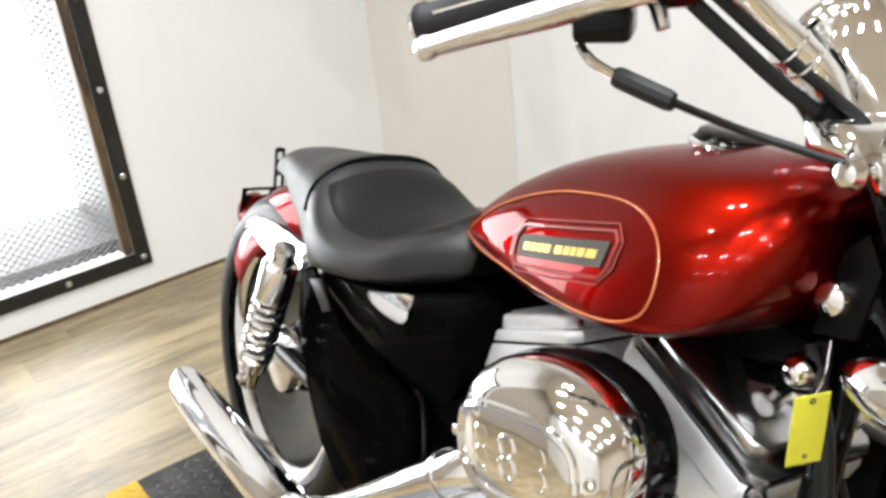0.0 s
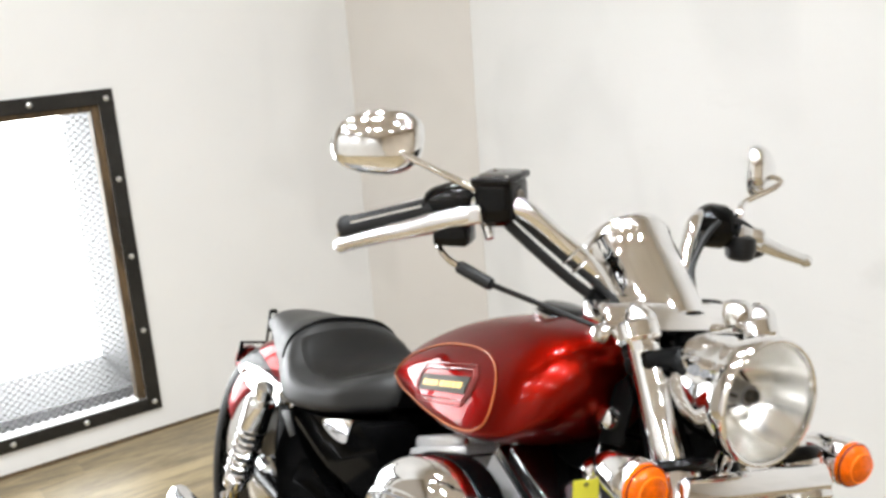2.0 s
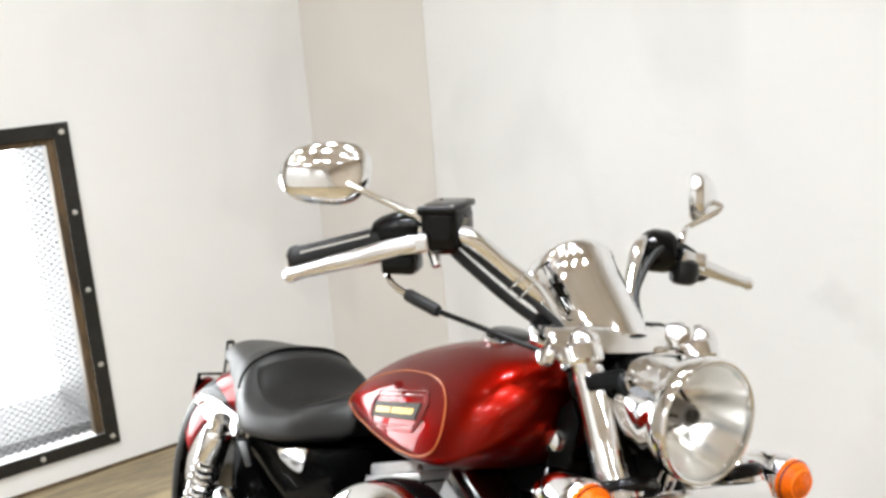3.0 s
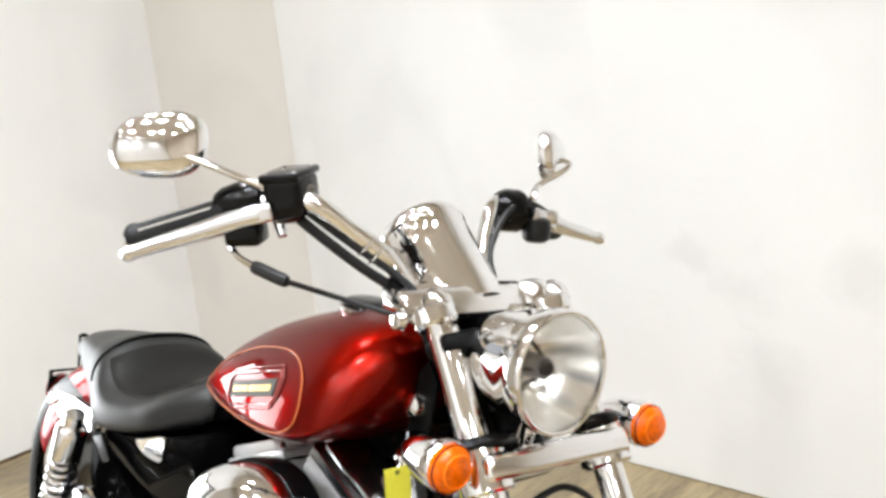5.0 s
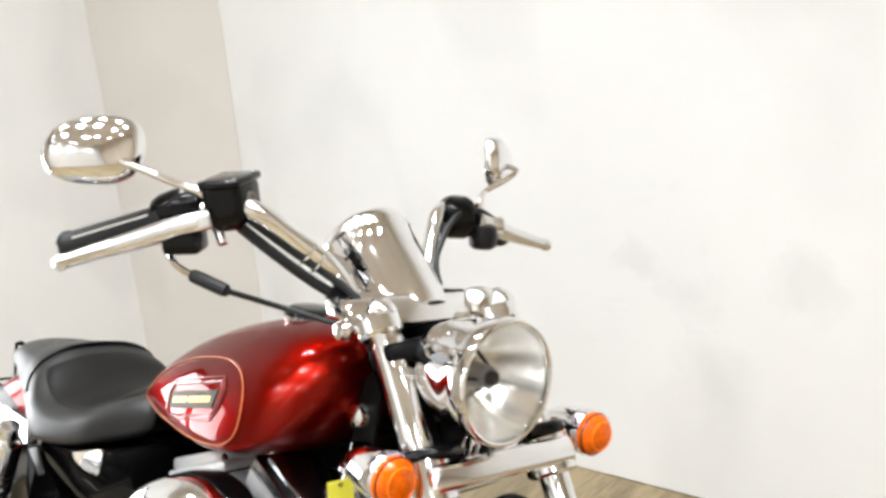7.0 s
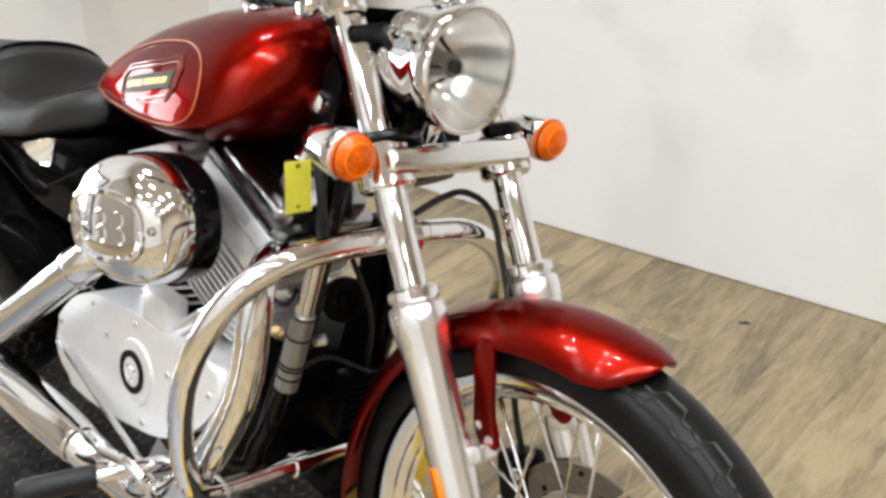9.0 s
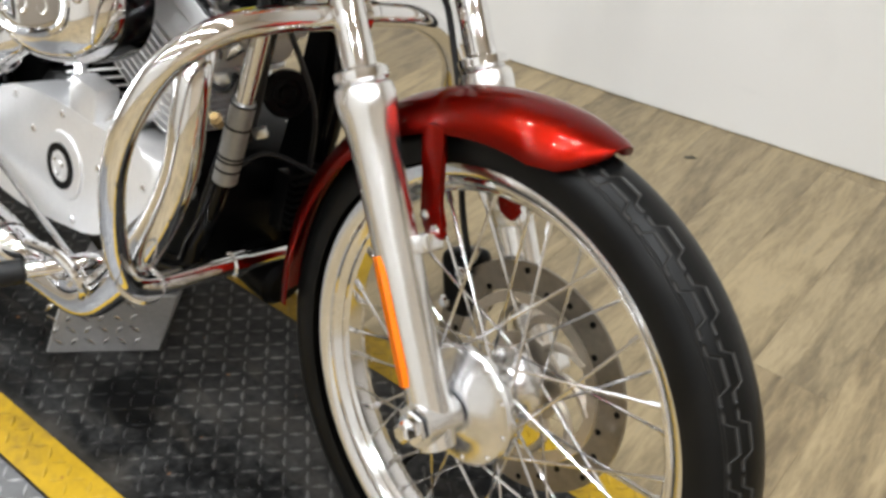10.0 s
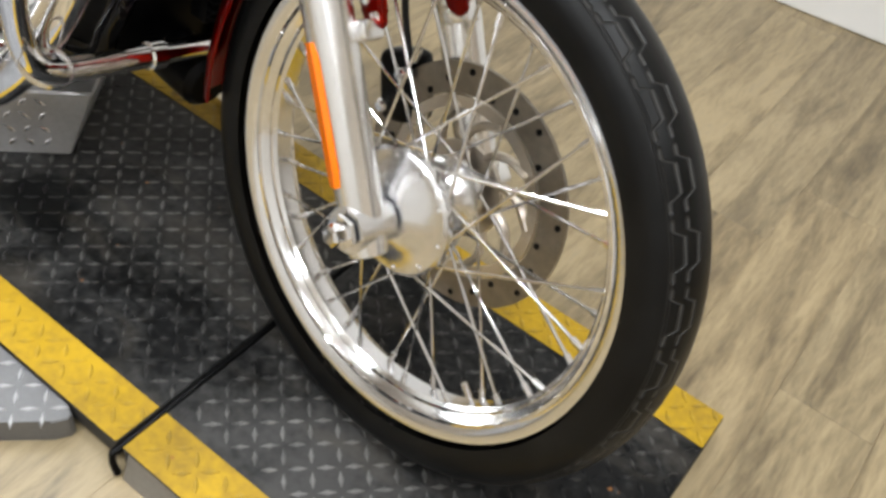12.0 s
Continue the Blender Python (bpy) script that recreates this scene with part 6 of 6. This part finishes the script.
def frame_and_controls():
    f = part("frame", tube([(-0.44, 0, 0.80), (-0.43, 0.045, 0.74), (-0.415, 0.075, 0.62), (-0.445, 0.09, 0.42), (-0.480, 0.095, 0.33), (-0.54, 0.10, 0.262), (-0.95, 0.10, 0.24), (-1.10, 0.11, 0.28)], 0.0165, 14), BLACK, bike, "gloss black tubular frame")
    part("down_tube", tube([(-0.44, 0, 0.80), (-0.43, -0.045, 0.74), (-0.415, -0.075, 0.62), (-0.445, -0.09, 0.42), (-0.480, -0.085, 0.33), (-0.54, -0.09, 0.268), (-0.95, -0.10, 0.24), (-1.10, -0.11, 0.28)], 0.0165, 14), BLACK, f)
    part("backbone", tube([(-0.40, 0, 0.88), (-0.60, 0, 0.80), (-0.95, 0, 0.70), (-1.20, 0, 0.63)], 0.028, 14), BLACK, f)
    part("neck", tube([(-0.355, 0, 0.80), (-0.455, 0, 0.98)], 0.034, 18, 1), BLACK, f)
    part("neck_gusset", slab([(-0.37, 0.79), (-0.47, 0.94), (-0.56, 0.84), (-0.46, 0.74)], 0.05, at_side(0.025), 0.006), BLACK, f)
    part("rear_frame", tube([(-0.95, -0.09, 0.69), (-1.15, -0.115, 0.61), (-1.34, -0.125, 0.60)], 0.014, 12), BLACK, f)
    part("rear_frame", tube([(-0.95, 0.09, 0.69), (-1.15, 0.115, 0.61), (-1.34, 0.125, 0.60)], 0.014, 12), BLACK, f)
    for s in (-1, 1):
        part("swingarm", tube([(-0.97, s * 0.12, 0.33), (-1.25, s * 0.125, 0.33), (-1.50, s * 0.125, 0.322)], [0.022, 0.02, 0.018], 12, 3), BLACK, f, "black swingarm")
        part("rear_upright", tube([(-1.00, s * 0.10, 0.28), (-1.03, s * 0.105, 0.45), (-1.12, s * 0.115, 0.60)], 0.014, 12), BLACK, f)
    part("rear_axle_nut", bolt((-1.524, -0.145, 0.32), (0, -1, 0), 0.016, 0.02), CHROME, f)
    part("battery_tray", box(0.24, 0.20, 0.20, Matrix.Translation((-1.04, 0.01, 0.52)), 0.02), SATIN, f)
    # small parts between the down tubes and the fork
    part("regulator", box(0.030, 0.09, 0.09, Matrix.Translation((-0.425, 0.05, 0.40)), 0.004), SATIN, f, "black voltage regulator")
    fin = finish(box(0.016, 0.085, 0.004, Matrix.Identity(4), 0.001))
    for k in range(7):
        o = part("regulator_fin", fin, SATIN, f)
        o.location = (-0.405, 0.05, 0.366 + k * 0.0115)
    part("horn", lathe([(0, 0.016), (0.008, 0.030), (0.020, 0.034), (0.026, 0.031), (0.027, 0.021), (0.023, 0.019), (0.024, 0.012), (0.029, 0.010), (0.030, 0.003)], along((-0.468, 0.02, 0.546), (-0.40, -0.01, 0.566)), 28), SATIN, f, "round black horn")
    rod, foot = Vector((-0.3855, -0.100, 0.668)), Vector((-0.4180, -0.100, 0.452))
    dm = along(foot, rod)
    damper = part("lower_tube", lathe([(0, 0.010), (0.002, 0.0165), (0.118, 0.0165), (0.122, 0.0128)], dm, 20), TUBE_GREY, f, "dull grey metal tube with dark bands behind the guard")
    part("upper_rod", lathe([(0.118, 0.0125), (0.225, 0.0125)], dm, 18), DULL_CHROME, damper)
    for h in (0.022, 0.036, 0.042, 0.085, 0.118):
        part("dark_band", lathe([(h - 0.0016, 0.0166), (h - 0.0012, 0.0174), (h + 0.0012, 0.0174), (h + 0.0016, 0.0166)], dm, 20, cap=False), SATIN, damper)
    # fittings and wiring behind the guard
    part("chrome_plug", lathe([(-0.010, 0.006), (0, 0.011), (0.010, 0.011), (0.014, 0.007), (0.015, 0.001)], along(Vector((-0.4443, -0.1200, 0.6179)), Vector((-0.4443, -0.1200, 0.6179)) + Vector((0.06, -0.05, 0.02))), 18), DULL_CHROME, f, "domed metal plug")
    part("oil_fitting", lathe([(-0.012, 0.007), (0, 0.0085), (0.008, 0.0085), (0.009, 0.0065), (0.016, 0.006)], along(Vector((-0.4103, -0.1300, 0.5444)), Vector((-0.4103, -0.1300, 0.5444)) + Vector((0.03, -0.05, 0.05))), 6), BRASS, f, "dull brass oil line fitting")
    part("oil_line", tube([(-0.4527, -0.1200, 0.5767), (-0.4143, -0.1200, 0.5825), (-0.4225, -0.1000, 0.5978)], 0.0042, 8, 5), RUBBER, f, "black oil line")
    for p in ((-0.4076, -0.0600, 0.5203), (-0.4217, -0.1200, 0.5953)):
        part("wire_plug", box(0.020, 0.012, 0.014, Matrix.Translation(p) @ pose(0, 0, 0, 12, -25, 30), 0.003), ZINC, f, "pale grey wire connector")
    # acorn cap on its bracket, and the ignition coil behind it
    part("coil_bracket", slab([(-0.52, 0.725), (-0.44, 0.745), (-0.43, 0.715), (-0.46, 0.690), (-0.52, 0.690)], 0.006, at_side(-0.066), 0.002), DULL_CHROME, f, "grey metal coil bracket")
    part("acorn_cap", lathe([(-0.012, 0.016), (0.0, 0.017), (0.007, 0.0155), (0.013, 0.011), (0.0165, 0.005), (0.017, 0.001)], along(ACORN, ACORN + Vector((0.02, -0.06, 0.01))), 24), CHROME, f, "domed chrome acorn cap")
    part("ignition_coil", box(0.07, 0.045, 0.05, Matrix.Translation((-0.47, -0.03, 0.70)) @ pose(0, 0, 0, 0, -12, 0), 0.008), SATIN, f, "black ignition coil")
    for k in range(3):
        part("hose", tube([(-0.455, -0.05 - 0.012 * k, 0.79), (-0.430 + 0.012 * k, -0.070 - 0.01 * k, 0.72), (-0.418 + 0.010 * k, -0.078, 0.62), (-0.43, -0.06, 0.50)], 0.0045 + 0.001 * k, 8, 5), RUBBER, f, "black rubber hose")
    for k, (a, b, c) in enumerate((((-0.42, -0.03, 0.66), (-0.40, 0.02, 0.55), (-0.42, 0.05, 0.44)), ((-0.47, -0.07, 0.42), (-0.44, -0.02, 0.47), (-0.40, 0.04, 0.45)))):
        part("wire", tube([a, b, c], 0.004, 6, 6), RUBBER, f)
    part("choke_knob", lathe([(0, 0.008), (0.02, 0.008), (0.022, 0.013), (0.032, 0.012)], along((-0.47, -0.07, 0.735), (-0.47, -0.12, 0.725)), 16), DULL_CHROME, f)
    part("primary_case", slab([(-1.02, 0.33), (-0.95, 0.44), (-0.80, 0.47), (-0.60, 0.44), (-0.49, 0.42), (-0.475, 0.34), (-0.51, 0.265), (-0.70, 0.24), (-0.95, 0.245)], 0.06, at_side(0.17), 0.015, 2, None, 2), SATIN, f, "black primary case")
    part("electrics_panel", slab([(-0.430, 0.67), (-0.430, 0.575), (-0.434, 0.44), (-0.455, 0.335), (-0.52, 0.33), (-0.497, 0.407), (-0.484, 0.50), (-0.474, 0.60), (-0.474, 0.67)], 0.03, at_side(0.085), 0.006), SATIN, f, "black electrics panel")
    # added black filler that closes the see-through gap below the tank
    part("under_tank_fill", slab([(-0.44, 0.81), (-0.45, 0.765), (-0.52, 0.735), (-0.70, 0.700), (-0.95, 0.66), (-1.0, 0.735), (-0.80, 0.745), (-0.55, 0.785)], 0.12, at_side(0.06), 0.02, 2), SATIN, f)
    part("rear_inner_guard", slab([(-0.95, 0.66), (-0.92, 0.45), (-0.97, 0.33), (-1.10, 0.34), (-1.20, 0.48), (-1.28, 0.60), (-1.20, 0.65)], 0.14, at_side(0.07), 0.02, 2), SATIN, f)
    # foot peg, brake pedal and side stand
    peg = part("foot_peg", lathe([(0, 0.012), (0.004, 0.018), (0.10, 0.019), (0.108, 0.014)], along((-0.617, -0.262, 0.250), (-0.655, -0.372, 0.232)), 18), RUBBER, bike, "black rubber foot peg")
    part("peg_clevis", tube([(-0.575, -0.15, 0.265), (-0.590, -0.21, 0.262), (-0.617, -0.262, 0.250)], [0.014, 0.013, 0.012], 12, 3), CHROME, peg)
    part("brake_pedal", tube([(-0.575, -0.19, 0.235), (-0.53, -0.225, 0.245), (-0.50, -0.245, 0.285), (-0.53, -0.262, 0.318), (-0.60, -0.268, 0.305)], 0.0075, 10, 6), CHROME, peg, "bent chrome brake pedal")
    part("pedal_rod", tube([(-0.56, -0.20, 0.25), (-0.75, -0.19, 0.28), (-0.95, -0.17, 0.30)], 0.005, 8, 2), DULL_CHROME, peg)
    stand = part("side_stand", tube([(-0.62, 0.11, 0.19), (-0.60, 0.22, 0.10), (-0.585, 0.275, 0.050)], [0.013, 0.012, 0.011], 12, 3), CHROME, bike, "chrome side stand, folded out")
    part("stand_foot", box(0.06, 0.045, 0.008, BIKE.inverted() @ Matrix.Translation((BIKE @ Vector((-0.58, 0.285, 0.045))) * 1.0) @ Matrix.Identity(4), 0.003), CHROME, stand)
    # shop card hanging from the engine
    t = slab([(-0.0165, -0.034), (0.0165, -0.034), (0.0165, 0.034), (-0.0165, 0.034)], 0.0012, BIKE.inverted() @ CARD, 0.0003, 1)
    card = part("hang_tag", t, TAG_YELLOW, bike, "yellow card tag hung on a wire")
    part("tag_eyelet", torus_ring(0.0022, 0.0009, BIKE.inverted() @ CARD @ Matrix.Translation((0, 0.028, 0.0014)), 14, 6), INK, card)
    part("tag_eyelet", torus_ring(0.0016, 0.0007, BIKE.inverted() @ CARD @ Matrix.Translation((0, -0.026, 0.0014)), 12, 6), INK, card)
    top = BIKE.inverted() @ (CARD @ Vector((0, 0.028, 0)))
    part("tag_wire", tube([top, top + Vector((0.002, 0.005, 0.02)), top + Vector((-0.01, 0.02, 0.045))], 0.0008, 6, 4), DULL_CHROME, card)


ACORN = Vector((-0.452, -0.085, 0.768))
CARD = pose(-0.397, 0.069, 0.760, 90, 4, 68)

build_room()
build_downlights()
build_window()
build_shadow_strip()
build_platform()
build_steel_ramp()
build_support_block()
build_chip()
front_wheel()
fork()
front_fender()
brakes_front()
turn_signal(-1)
turn_signal(1)
engine()
engine_guard()
frame_and_controls()
seat_of["place"] = Matrix.Translation((0.030, -0.070, -0.024))
rear_wheel()
seat_of["place"] = UPPER
headlamp()
speedometer()
handlebar()
cables()
fuel_tank()
seat()
rear_fender()
shocks()
side_cover()
air_cleaner()
exhaust()
build_floor()
